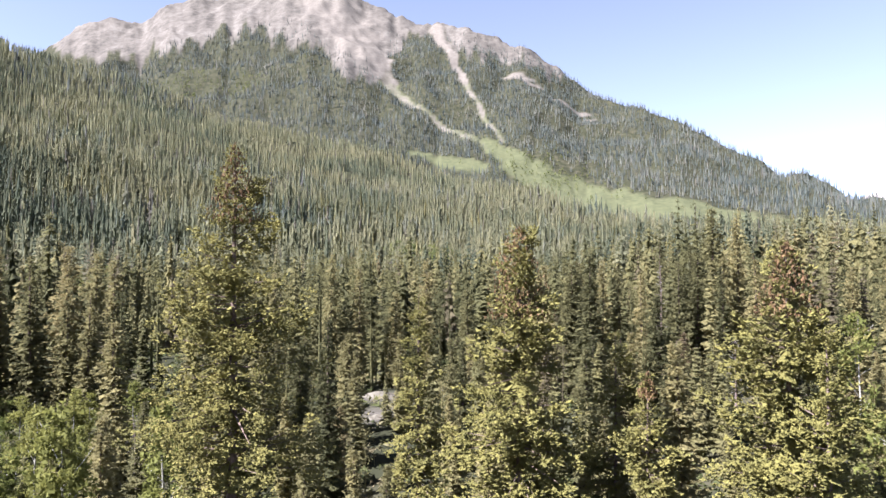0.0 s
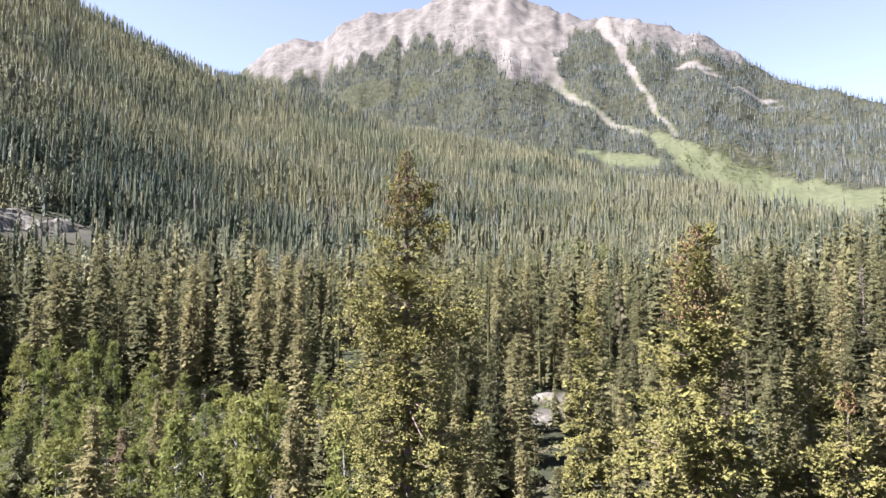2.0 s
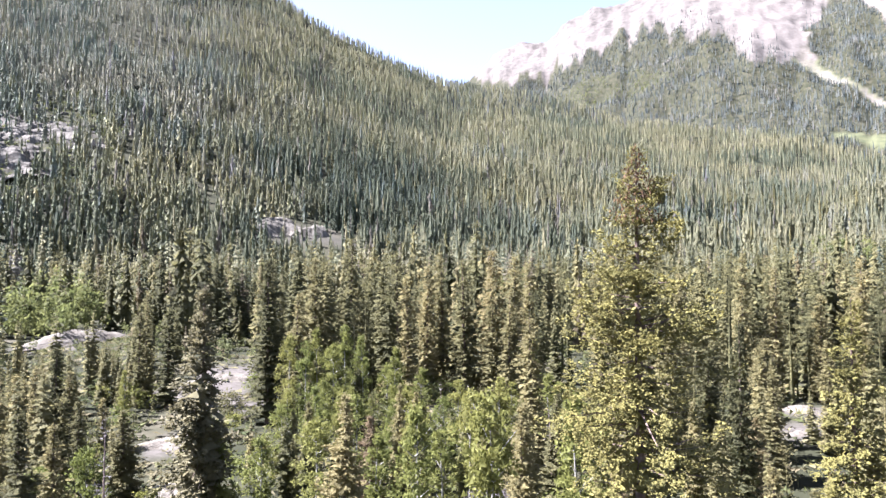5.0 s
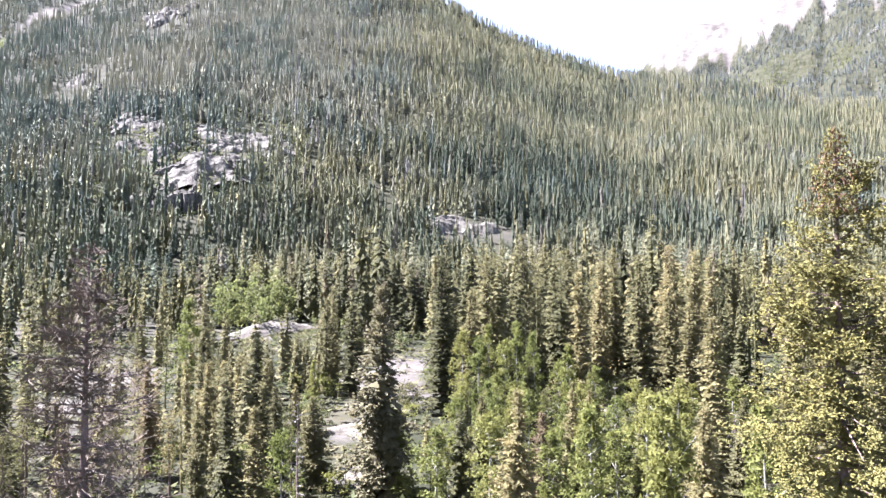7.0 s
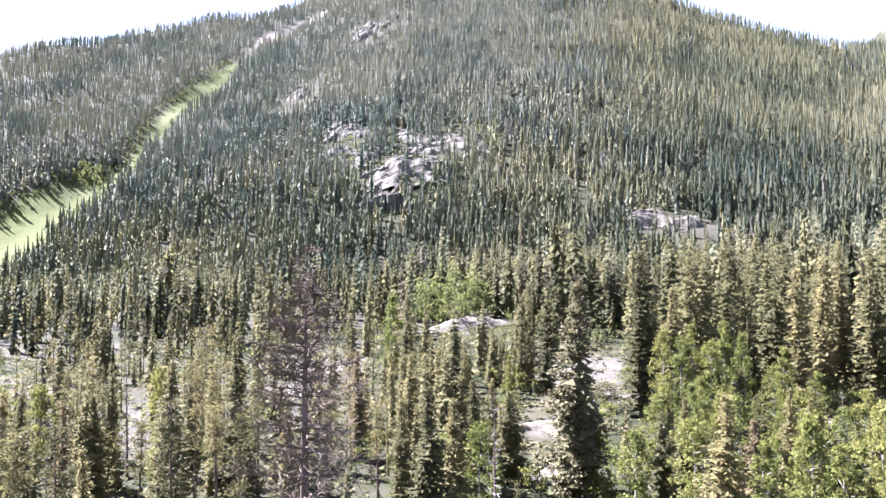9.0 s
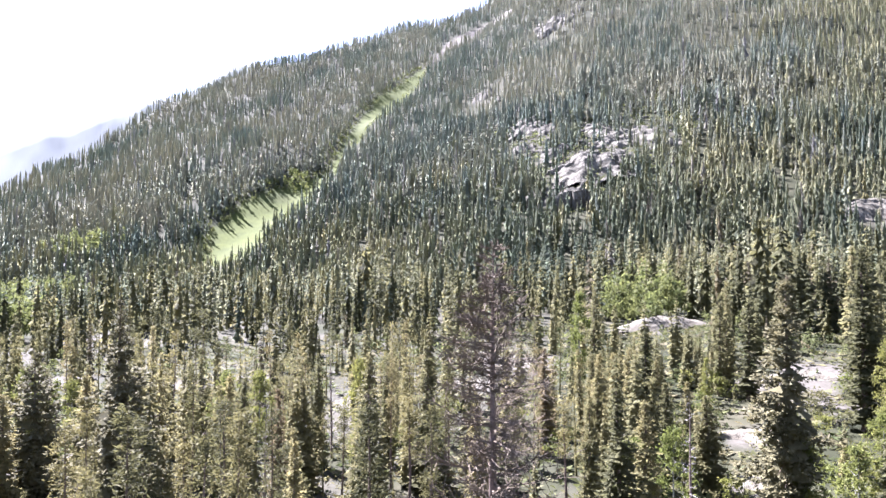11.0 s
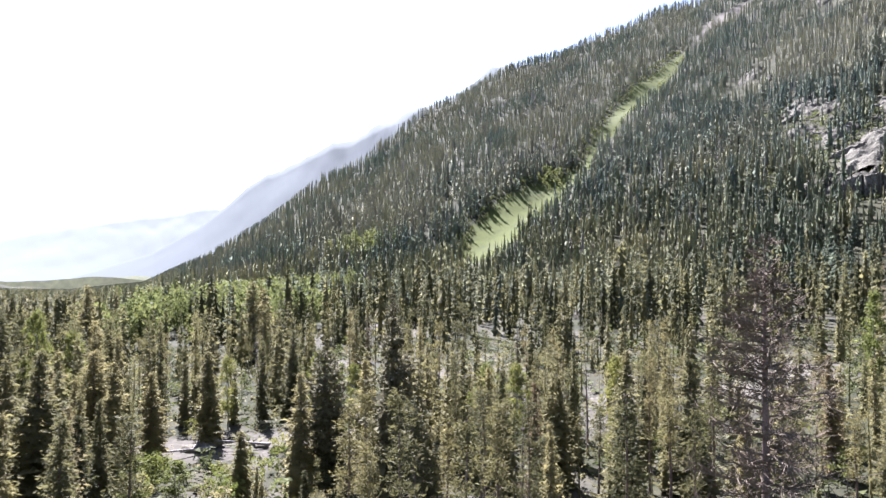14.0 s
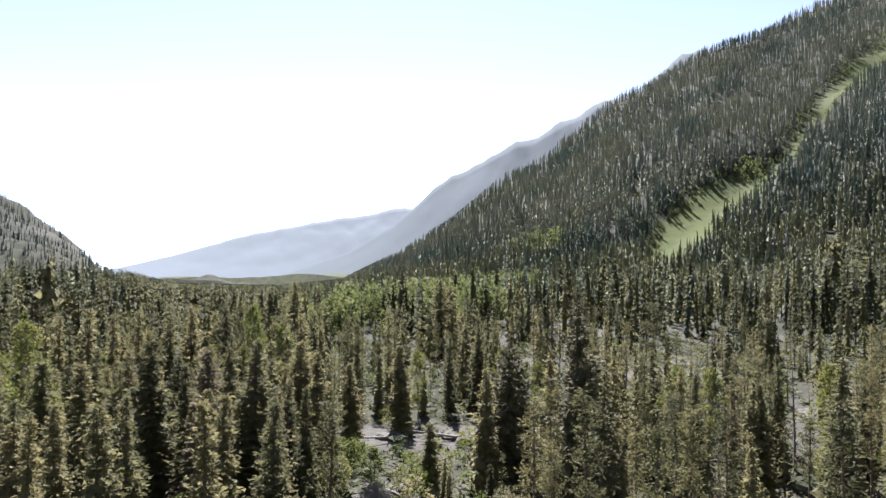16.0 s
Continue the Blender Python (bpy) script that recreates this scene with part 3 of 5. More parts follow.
def bough_crown(rng, height, radius, whorls, per_whorl, clear, shape, size, ragged=0.85):
    """Single boughs that sag and turn up at the tip, with side twigs and needle shoots; returns the shoots and the wood."""
    t = clear + (1 - clear) * (np.arange(whorls) + rng.rand(whorls) * 0.7) / whorls
    t = np.repeat(np.minimum(t, 0.995), per_whorl) + rng.normal(0, 0.006, whorls * per_whorl)
    az = rng.uniform(0, 2 * np.pi, len(t))
    form = (1 - np.minimum(t, 0.999)) ** shape
    off = rng.uniform(0, 200)
    sector = fbm(off + 1.5 * np.cos(az) + t * height / 1.3, off + 1.5 * np.sin(az) - t * height / 2.0, 2)
    reach = radius * form * np.clip(1 + ragged * 3.6 * (sector - 0.5), 0.22, 1.45) * rng.uniform(0.6, 1.15, len(t)) + 0.1
    pitch = np.radians(-20 + 62 * np.clip(t, 0, 1) ** 1.8) + rng.normal(0, 0.15, len(t))
    nodes = np.maximum(3, (reach / (0.16 * size)).astype(int))
    k = np.repeat(np.arange(len(t)), nodes)
    u = 0.2 + 0.8 * (np.concatenate([np.arange(n) for n in nodes]) + rng.uniform(0.1, 0.9, len(k))) / nodes[k]
    L, A, P = reach[k], az[k] + rng.normal(0, 0.04, len(k)), pitch[k]

    def spot(u, L, A, P, T):
        out = L * u * np.cos(P)
        return np.stack([out * np.cos(A), out * np.sin(A), T * height + L * (u * np.sin(P) - 0.3 * u ** 2 + 0.3 * u ** 3)], 1)

    node = spot(u, L, A, P, t[k])
    along_ = np.stack([np.cos(A), np.sin(A), np.sin(P) - 0.6 * u + 0.9 * u * u], 1)
    hand = rng.choice([-1.0, 0.0, 1.0], len(k), p=[0.42, 0.16, 0.42])
    twig = (0.06 + 0.36 * np.minimum(L, 2.6) * (1.02 - u) ** 0.7) * rng.uniform(0.2, 1.0, len(k))
    spread = np.stack([-np.sin(A), np.cos(A), 0 * A], 1) * hand[:, None] + along_ * 0.6
    clump = node + spread * twig[:, None]
    clump[:, 2] -= rng.uniform(0, 0.5, len(k)) ** 1.6 * np.minimum(L, 2.0)
    # each clump: small sagging fans with a few loose shoots round them
    per = 7 if size < 1.1 else 4
    q = np.repeat(np.arange(len(k)), per)
    out = along_[q] + np.stack([-np.sin(A), np.cos(A), 0 * A], 1)[q] * rng.uniform(-1.3, 1.3, (len(q), 1)) + rng.normal(0, 0.35, (len(q), 3)) + [0, 0, -0.1]
    less = np.minimum(1.0, 0.3 + 0.5 * L)
    fans = fans_from(rng, clump[q] + rng.normal(0, 0.08, (len(q), 3)) * size * less[q][:, None], out, size * less[q] * rng.uniform(0.14, 0.3, len(q)) * (4 / per) ** 0.7)
    q = np.repeat(np.arange(len(k)), 4)
    out = rng.normal(0, 1, (len(q), 3))
    out /= np.linalg.norm(out, axis=1, keepdims=True)
    base = clump[q] + out * (0.1 * size * rng.uniform(0.3, 1.0, (len(q), 1))) + rng.normal(0, 0.08, (len(q), 3)) * size
    length = size * less[q] * rng.uniform(0.08, 0.17, len(q))
    needles = join(fans, shoots_from(rng, base, out + along_[q] * 0.6 + [0, 0, 0.2], length, length * rng.uniform(0.24, 0.4, len(q))))
    half, tip = spot(0.45, reach, az, pitch, t), spot(0.7, reach, az, pitch, t)
    foot, thick = np.stack([0 * t, 0 * t, t * height], 1), 0.01 + 0.008 * reach
    wood = join(sticks(foot, half, thick, thick * 0.6), sticks(half, tip, thick * 0.6, thick * 0.15))
    return needles, wood


def pine_crown(rng, height, radius, boughs, blades, clear=0.35):
    """Uneven tufts of needles on upswept boughs over a bare lower trunk."""
    t = clear + (1 - clear) * rng.rand(boughs) ** 0.85
    az = rng.uniform(0, 2 * np.pi, boughs)
    reach = radius * np.clip(1.15 - t, 0.1, 1) ** 0.6 * np.clip((t - clear) * 6 + 0.45, 0, 1) * rng.uniform(0.35, 1.15, boughs)
    tuft = np.stack([reach * np.cos(az), reach * np.sin(az), t * height + reach * rng.uniform(-0.1, 0.45, boughs)], 1)
    base = np.repeat(tuft, blades, 0) + rng.normal(0, 0.2, (boughs * blades, 3)) - np.repeat(np.stack([np.cos(az), np.sin(az), az * 0], 1) * reach[:, None], blades, 0) * rng.uniform(0, 0.55, (boughs * blades, 1))
    way = rng.normal(0, 1, base.shape) + np.repeat(np.stack([np.cos(az), np.sin(az), az * 0 + 0.5], 1), blades, 0)
    side = rng.normal(0, 1, base.shape)
    length = rng.uniform(0.2, 0.42, len(base))
    return blades_from(base, way, side, length, length * 0.2)


def broader(mesh):
    """The same blades, each a third larger."""
    v = mesh[0].reshape(-1, 3, 3)
    mid = v.mean(1, keepdims=True)
    return (mid + (v - mid) * 1.35).reshape(-1, 3), mesh[1]


def sticks(start, end, r0, r1):
    """Thin three-sided tapered sticks."""
    way = end - start
    ref = np.where(np.abs(way[:, 2:3]) > 0.9 * np.linalg.norm(way, axis=1, keepdims=True), [[1.0, 0, 0]], [[0, 0, 1.0]])
    a = np.cross(way, ref)
    a /= np.linalg.norm(a, axis=1, keepdims=True) + 1e-9
    b = np.cross(way, a)
    b /= np.linalg.norm(b, axis=1, keepdims=True) + 1e-9
    rings = []
    for p, rad in ((start, r0), (end, r1)):
        for k in range(3):
            rings.append(p + (a * math.cos(2.094 * k) + b * math.sin(2.094 * k)) * np.reshape(rad, (-1, 1)))
    v = np.stack(rings, 1)
    n = len(v)
    f = np.array([(0, 1, 4, 3), (1, 2, 5, 4), (2, 0, 3, 5)])
    return v.reshape(-1, 3), (np.arange(n)[:, None, None] * 6 + f[None]).reshape(-1, 4)


def join(*bits):
    vs, fs, at = [], [], 0
    for v, f in bits:
        vs.append(v)
        fs.append(f + at)
        at += len(v)
    return np.concatenate(vs), np.concatenate(fs)


def bare_boughs(rng, height, radius, count, twigs, clear=0.1, thick=0.05, twig=0.02):
    """The naked boughs and twigs of a dead conifer."""
    t = clear + (1 - clear) * np.sort(rng.rand(count))
    az = rng.uniform(0, 2 * np.pi, count)
    reach = radius * (1.03 - t) ** 0.6 * rng.uniform(0.35, 1.1, count)
    droop = rng.uniform(-0.28, 0.12, count) + 0.35 * t
    start = np.stack([0 * az, 0 * az, t * height], 1)
    out = np.stack([np.cos(az), np.sin(az), droop], 1)
    mid = start + out * (reach * 0.55)[:, None]
    end = mid + (out + rng.normal(0, 0.18, out.shape) + [0, 0, 0.12]) * (reach * 0.45)[:, None]
    r = thick * (0.35 + 0.65 * (1 - t))
    bits = [sticks(start, mid, r, r * 0.65), sticks(mid, end, r * 0.65, r * 0.2)]
    u = rng.uniform(0.2, 1, (count, twigs)).ravel()
    k = np.repeat(np.arange(count), twigs)
    s = np.where(u[:, None] < 0.55, start[k] + (mid - start)[k] * u[:, None] / 0.55, mid[k] + (end - mid)[k] * (u[:, None] - 0.55) / 0.45)
    tip = s + (out[k] * 0.6 + rng.normal(0, 0.55, s.shape)) * (reach[k] * rng.uniform(0.12, 0.4, len(k)))[:, None]
    bits.append(sticks(s, tip, np.full(len(k), twig), np.full(len(k), twig * 0.4)))
    return join(*bits)


def aspen_crown(rng, height, radius, clumps, leaves, low=0.25, leaf=0.2):
    """Clumps of small leaves with gaps between them."""
    t = low + (1 - low) * rng.rand(clumps)
    az = rng.uniform(0, 2 * np.pi, clumps)
    bell = np.sin(np.pi * np.clip((t - low) / (1 - low) * 0.86 + 0.12, 0, 1)) ** 0.7
    reach = radius * bell * rng.uniform(0.1, 1.05, clumps) ** 0.7
    mid = np.stack([reach * np.cos(az), reach * np.sin(az), t * height], 1)
    ball = rng.normal(0, 1, (clumps * leaves, 3)) * [0.24, 0.24, 0.17] * (0.6 + radius * 0.22)
    base = np.repeat(mid, leaves, 0) + ball
    way, side = rng.normal(0, 1, base.shape) + [0, 0, -0.2], rng.normal(0, 1, base.shape)
    length = rng.uniform(0.7, 1.4, len(base)) * leaf
    return blades_from(base, way, side, length, length * 0.42)


def aspen_limbs(rng, height, radius, count):
    t = rng.uniform(0.25, 0.9, count)
    az = rng.uniform(0, 2 * np.pi, count)
    start = np.stack([0 * t, 0 * t, t * height], 1)
    end = start + np.stack([np.cos(az), np.sin(az), rng.uniform(0.5, 1.1, count)], 1) * (radius * rng.uniform(0.4, 0.8, count))[:, None]
    return sticks(start, end, np.full(count, 0.04), np.full(count, 0.012))


def prototype(name, label, category, group, trunk, crown, trunk_mat, crown_mat, crown_name="crown", crown_label=""):
    """A tree at the origin with its trunk and crown."""
    ob = thing(name, label, category, group)
    part("trunk", mesh_from("trunk", *trunk, trunk_mat, None, True), ob)
    part(crown_name, mesh_from(crown_name, *crown, crown_mat), ob, crown_label)
    return ob


def at(az, d):
    x, y = -math.sin(radians(az)) * d, math.cos(radians(az)) * d
    return x, y, float(land(x, y))


def put(ob, az, d, sx, sz, spin=None, lean=1.5, first=False):
    x, y, z = at(az, d)
    m = pose(x, y, z - 0.1, random.uniform(-lean, lean), random.uniform(-lean, lean), random.uniform(0, 360) if spin is None else spin) @ Matrix.Diagonal((sx, sx, sz, 1))
    if first:
        ob.matrix_basis = m
        return ob
    return copy_thing(ob, m @ Matrix.Diagonal((1 / ob.scale[0], 1 / ob.scale[1], 1 / ob.scale[2], 1)))


rng = np.random.RandomState(11)
BUILD = 15.0
spruces = []
for n in range(4):
    fat = (1.75, 1.45, 2.0, 1.6)[n]
    spruces.append(prototype("spruce", "green spruce with drooping boughs in the mountain forest", "spruce tree", "conifers near the drone",
                             stem(rng, BUILD, 0.2), spruce_crown(rng, BUILD, fat, 34, 7, 14, ragged=0.6, shape=(0.95, 0.75, 0.9, 0.7)[n], size=1.25), bark_brown, needles_near))
spruces_back = []
for n in range(3):
    spruces_back.append(prototype("spruce", "green spruce with drooping boughs in the mountain forest", "spruce tree", "conifers near the drone",
                                  stem(rng, BUILD, 0.2, 5, 4), spruce_crown(rng, BUILD, (1.75, 1.5, 1.9)[n], 30, 6, 9, ragged=0.6, shape=(0.9, 0.65, 0.8)[n], size=1.6, inside=0.68), bark_brown, needles_near))
pines_back = []
for n in range(2):
    pines_back.append(prototype("pine", "slim lodgepole pine with a bare lower trunk and tufted olive crown", "pine tree", "conifers near the drone",
                                stem(rng, BUILD, 0.15, 5, 5, lean=0.05), broader(pine_crown(rng, BUILD, 1.35, 64, 11, (0.35, 0.45)[n])), bark_brown, needles_pine))
pines = []
for n in range(3):
    pines.append(prototype("pine", "slim lodgepole pine with a bare lower trunk and tufted olive crown", "pine tree", "conifers near the drone",
                           stem(rng, BUILD, 0.15, lean=0.05), pine_crown(rng, BUILD, 1.4, 76, 24, (0.35, 0.45, 0.28)[n]), bark_brown, needles_pine))
    tagged(part("branchwork", mesh_from("branchwork", *bare_boughs(rng, BUILD, 1.2, 26, 1, 0.12, 0.02), bark_grey), pines[-1]), kind="stuff")
snags = []
for n in range(2):
    snags.append(prototype("dead_pine", "standing dead grey pine with bare twigs", "dead tree", "dead conifers",
                           stem(rng, BUILD, 0.14, lean=0.04), bare_boughs(rng, BUILD, 1.4, 70, 5, 0.12, 0.03), bark_grey, twig_grey, "bare_crown"))
aspens = []
for n in range(3):
    aspens.append(prototype("aspen", "young aspen with bright green leaves and pale trunk", "aspen tree", "aspens in the clearing",
                            stem(rng, 10.0, 0.12, lean=0.06), aspen_crown(rng, 10.0, (1.5, 1.9, 1.3)[n], 70, 46, 0.15, 0.24), bark_pale, leaves_near))
    tagged(part("branchwork", mesh_from("branchwork", *aspen_limbs(rng, 10.0, 1.9, 14), bark_pale), aspens[-1]), kind="stuff")
PROTOTYPES = spruces + spruces_back + pines_back + pines + snags + aspens
used = set()


def plant(ob, az, d, sx, sz, **more):
    fresh = ob not in used
    used.add(ob)
    return put(ob, az, d, sx, sz, first=fresh, **more)


# the tall spruces close to the drone: bearing, slope angle to the tip, distance, half width, needles
big = np.random.RandomState(5)


def tall_spruce(label, az, tip, d, radius, mat, red=0.0, clear=0.05, shape=0.65):
    x, y, z = at(az, d)
    h = EYE + d * math.tan(radians(tip)) - z
    fine = 1.0 if d < 30 else (1.35 if d < 50 else 1.9)
    needles, wood = bough_crown(big, h, radius, int(h * 2.3 / fine ** 0.5), 7, clear, shape, fine)
    needles = join(needles, tiers_of(big, h, radius * (0.3 if d < 50 else 0.62), int(h * 2.2), 6, clear, shape, 0.5))
    ob = prototype("tall_spruce", label, "spruce tree", "tall spruces near the drone", stem(big, h, h * 0.013, 9, 9), needles, bark_brown, mat)
    tagged(part("branchwork", mesh_from("branchwork", *wood, bark_brown), ob), kind="stuff")
    if red:
        n = int(h * red * 135)
        t, a = 1 - red * big.rand(n) ** 0.7, big.uniform(0, 2 * np.pi, n)
        r = radius * (1 - t) ** shape * big.uniform(0.4, 1.08, n)
        base = np.stack([r * np.cos(a), r * np.sin(a), t * h + 0.1], 1)
        cones = shoots_from(big, base, big.normal(0, 0.3, base.shape) + [0, 0, -1], big.uniform(0.1, 0.2, n) * fine, np.full(n, 0.045) * fine)
        tagged(part("cone_layer", mesh_from("cone_layer", *cones, cones_red), ob.children[1], "rusty brown cones in the top"), kind="stuff")
    ob.matrix_basis = pose(x, y, z - 0.1)
    return ob


tall_spruce("tall golden-green spruce with a ragged open crown", 16.7, 10.7, 27, 5.0, needles_gold, 0.12, shape=0.72)
tall_spruce("tall olive spruce with rusty cones at the top", -6.2, 4.4, 37, 4.2, needles_gold, 0.22, shape=0.55)
tall_spruce("broad olive spruce with a reddish cone-laden top", -26.2, 2.8, 34, 5.2, needles_gold, 0.16, shape=0.72)
tall_spruce("broad olive spruce beside the red-topped spruce", -28.8, -3.5, 31, 3.4, needles_gold)
tall_spruce("olive spruce with a narrow tip", 1.9, -1.2, 48, 2.5, needles_gold)
tall_spruce("small olive spruce with dense boughs", -13.8, -4.3, 41, 2.7, needles_gold)
tall_spruce("small spruce with a rust-red top", -16.2, -7.1, 38, 2.4, needles_gold, 0.1)
tall_spruce("dark slender spruce with sagging lower boughs", 51.0, -0.3, 58, 3.2, needles_dark, shape=0.85)
tall_spruce("dark pointed spruce above the pale ground", 101.9, -2.2, 58, 4.0, needles_dark, shape=1.05)
tall_spruce("dark pointed spruce in the open pine wood", 107.3, -5.7, 66, 4.2, needles_dark, shape=1.0)

# the great dead tree
x0, y0, z0 = at(73.1, 37)
h0 = EYE + 37 * math.tan(radians(2.4)) - z0
dead = prototype("dead_spruce", "tall dead spruce, brown-grey, with bare twiggy boughs", "dead tree", "dead conifers", stem(big, h0, 0.31, 9, 10, 0.03),
                 bare_boughs(big, h0, 5.0, 260, 30, 0.08, 0.085, 0.025), bark_grey, twig_brown, "bare_crown")
dead.matrix_basis = pose(x0, y0, z0 - 0.1)

SINGLE = [  # bearing, slope angle to the tip, distance, half width
    (-18.5, -4.7, 43, 2.2), (46.1, 1.6, 84, 2.5), (28.4, 2.4, 98, 2.6), (32.3, 2.4, 102, 2.1), (35.9, 2.3, 102, 2.1), (39.9, 3.4, 98, 2.3), (83.4, -6.6, 55, 1.8), (83.3, -10.3, 56, 1.6),
    (124.1, -6.0, 70, 2.4), (139.9, -7.1, 58, 2.3), (127.9, -5.9, 55, 2.4), (135.3, -5.6, 57, 2.3), (109.3, -8.4, 62, 1.7), (120.3, -7.9, 76, 1.8), (61.1, -4.8, 70, 2.0), (113.9, -12.6, 62, 1.2),
    (78.3, -6.9, 60, 1.9), (56.5, -9.5, 62, 1.8), (44.0, -1.0, 92, 2.2), (25.0, -3.0, 62, 1.9),
    (9.2, -3.0, 50, 1.4), (-11.9, 1.9, 84, 2.3), (-17.0, -1.3, 70, 2.2), (-21.2, 5.4, 108, 2.5), (-22.9, 4.7, 106, 2.3), (113.0, -1.2, 150, 2.8), (112.0, -1.8, 148, 2.3), (124.8, -1.3, 150, 2.9), (104.2, -7.5, 70, 1.7),
    (93.0, -8.4, 62, 1.3), (110.0, -5.0, 92, 1.9), (116.2, -6.5, 82, 1.8), (131.5, -6.3, 54, 2.3), (142.5, -6.8, 60, 2.2), (53.6, -2.2, 96, 2.0), (42.5, 1.8, 96, 2.2), (30.4, 1.8, 96, 2.1), (26.6, 2.0, 100, 2.2), (88.5, -8.8, 62, 1.5), (7.7, -4.2, 72, 1.7), (7.1, -5.6, 66, 1.4), (3.3, -4.4, 76, 1.5),
]
for n, (az, tip, d, w) in enumerate(SINGLE):
    h = EYE + d * math.tan(radians(tip)) - at(az, d)[2]
    plant(spruces[n % 4] if d < 90 else spruces_back[n % 3], az, d, w / 1.42, h / BUILD)
GREEN = [(24.9, -4.8, 74, 1.5), (30.1, -8.9, 56, 2.2), (46.8, -12.3, 50, 2.0), (39.4, -9.3, 60, 2.2), (36.8, -6.8, 76, 1.7), (30.0, -9.7, 60, 2.6), (34.5, -10.1, 54, 2.3), (59.2, -12.0, 50, 1.7),
         (27.4, -10.5, 60, 1.6), (-30.6, -2.6, 62, 2.4), (42.3, -11.0, 52, 2.3), (32.3, -12.0, 50, 2.2), (50.0, -12.0, 58, 1.6), (62.0, -13.0, 52, 2.0), (37.5, -12.5, 47, 2.0), (28.5, -14.0, 45, 2.0), (-33.0, -9.0, 45, 2.4), (118.5, -14.5, 58, 2.2), (121.5, -14.0, 60, 2.0), (133.0, -17.0, 46, 2.0), (38.7, -4.6, 78, 1.9), (40.1, -3.8, 80, 1.8), (41.2, -5.2, 75, 2.0), (42.4, -4.0, 79, 1.9), (43.4, -5.0, 76, 1.8), (44.6, -4.4, 80, 1.8), (36.0, -5.6, 74, 1.8)]
for n, (az, tip, d, w) in enumerate(GREEN):
    h = max(EYE + d * math.tan(radians(tip)) - at(az, d)[2], 3.0)
    plant(aspens[n % 3], az, d, w / 2.3, h / 10.0)

# ---- the wood near the drone ----
open_az = np.array([polar(cx, cy)[0] for cx, cy, w in CLEARINGS])
open_r = np.array([polar(cx, cy)[1] for cx, cy, w in CLEARINGS])
open_x, open_y = np.array([c[0] for c in CLEARINGS], float), np.array([c[1] for c in CLEARINGS], float)
open_w = np.array([w for _, _, w in CLEARINGS], float)


open_strict = ((open_az > 0) & (open_az < 10)) | ((open_az > 104) & (open_az < 121) & (open_r < 100)) | ((open_az > 46) & (open_az < 62) & (open_r < 200))
open_deep = np.where(open_strict, np.where(open_w >= 8, 90, 45), 48)
open_el = -np.degrees(np.arctan2(EYE - land(*np.array([c[:2] for c in CLEARINGS], float).T), open_r))


def shades(x, y, h):
    """For each open gravel patch: True where a tree at x, y would throw its shadow on it."""
    rx, ry = np.append(open_x, -11.0) - np.reshape(x, (-1, 1)), np.append(open_y, 105.0) - np.reshape(y, (-1, 1))
    ahead, aside = rx * 0.883 + ry * 0.469, np.abs(ry * 0.883 - rx * 0.469)
    return (np.append(open_strict, True) & (ahead > 0) & (ahead < np.reshape(h, (-1, 1)) * 1.0) & (aside < np.append(open_w, 5.0) * 0.8)).any(1)


def blocked(az, d, tip, keep):
    """True where a tree would stand on bare ground or close in front of it."""
    near = np.abs(az - open_az) < np.degrees(open_w / open_r) * 0.8 + open_strict * math.degrees(1.2 / d)
    inside = near & (np.abs(d - open_r) < open_w)
    return bool(inside.any()) or (bool((near & ((keep > 0.4) | open_strict) & (d < open_r) & (d > open_r - open_deep) & (tip > open_el - 1)).any()))


def cap(az, d):
    """The slope angle that tree tips keep below."""
    if d < 60:
        return (-9.0 if d > 42 else -13.0) if az < 15 else -9.0
    if d < 92:
        return -4.0 if az < 18 else (-8.0 if az < 60 else -6.0)
    return (3.2 if az < 44 else 1.5) if az < 50 else (-0.5 if az < 70 else -3.0)


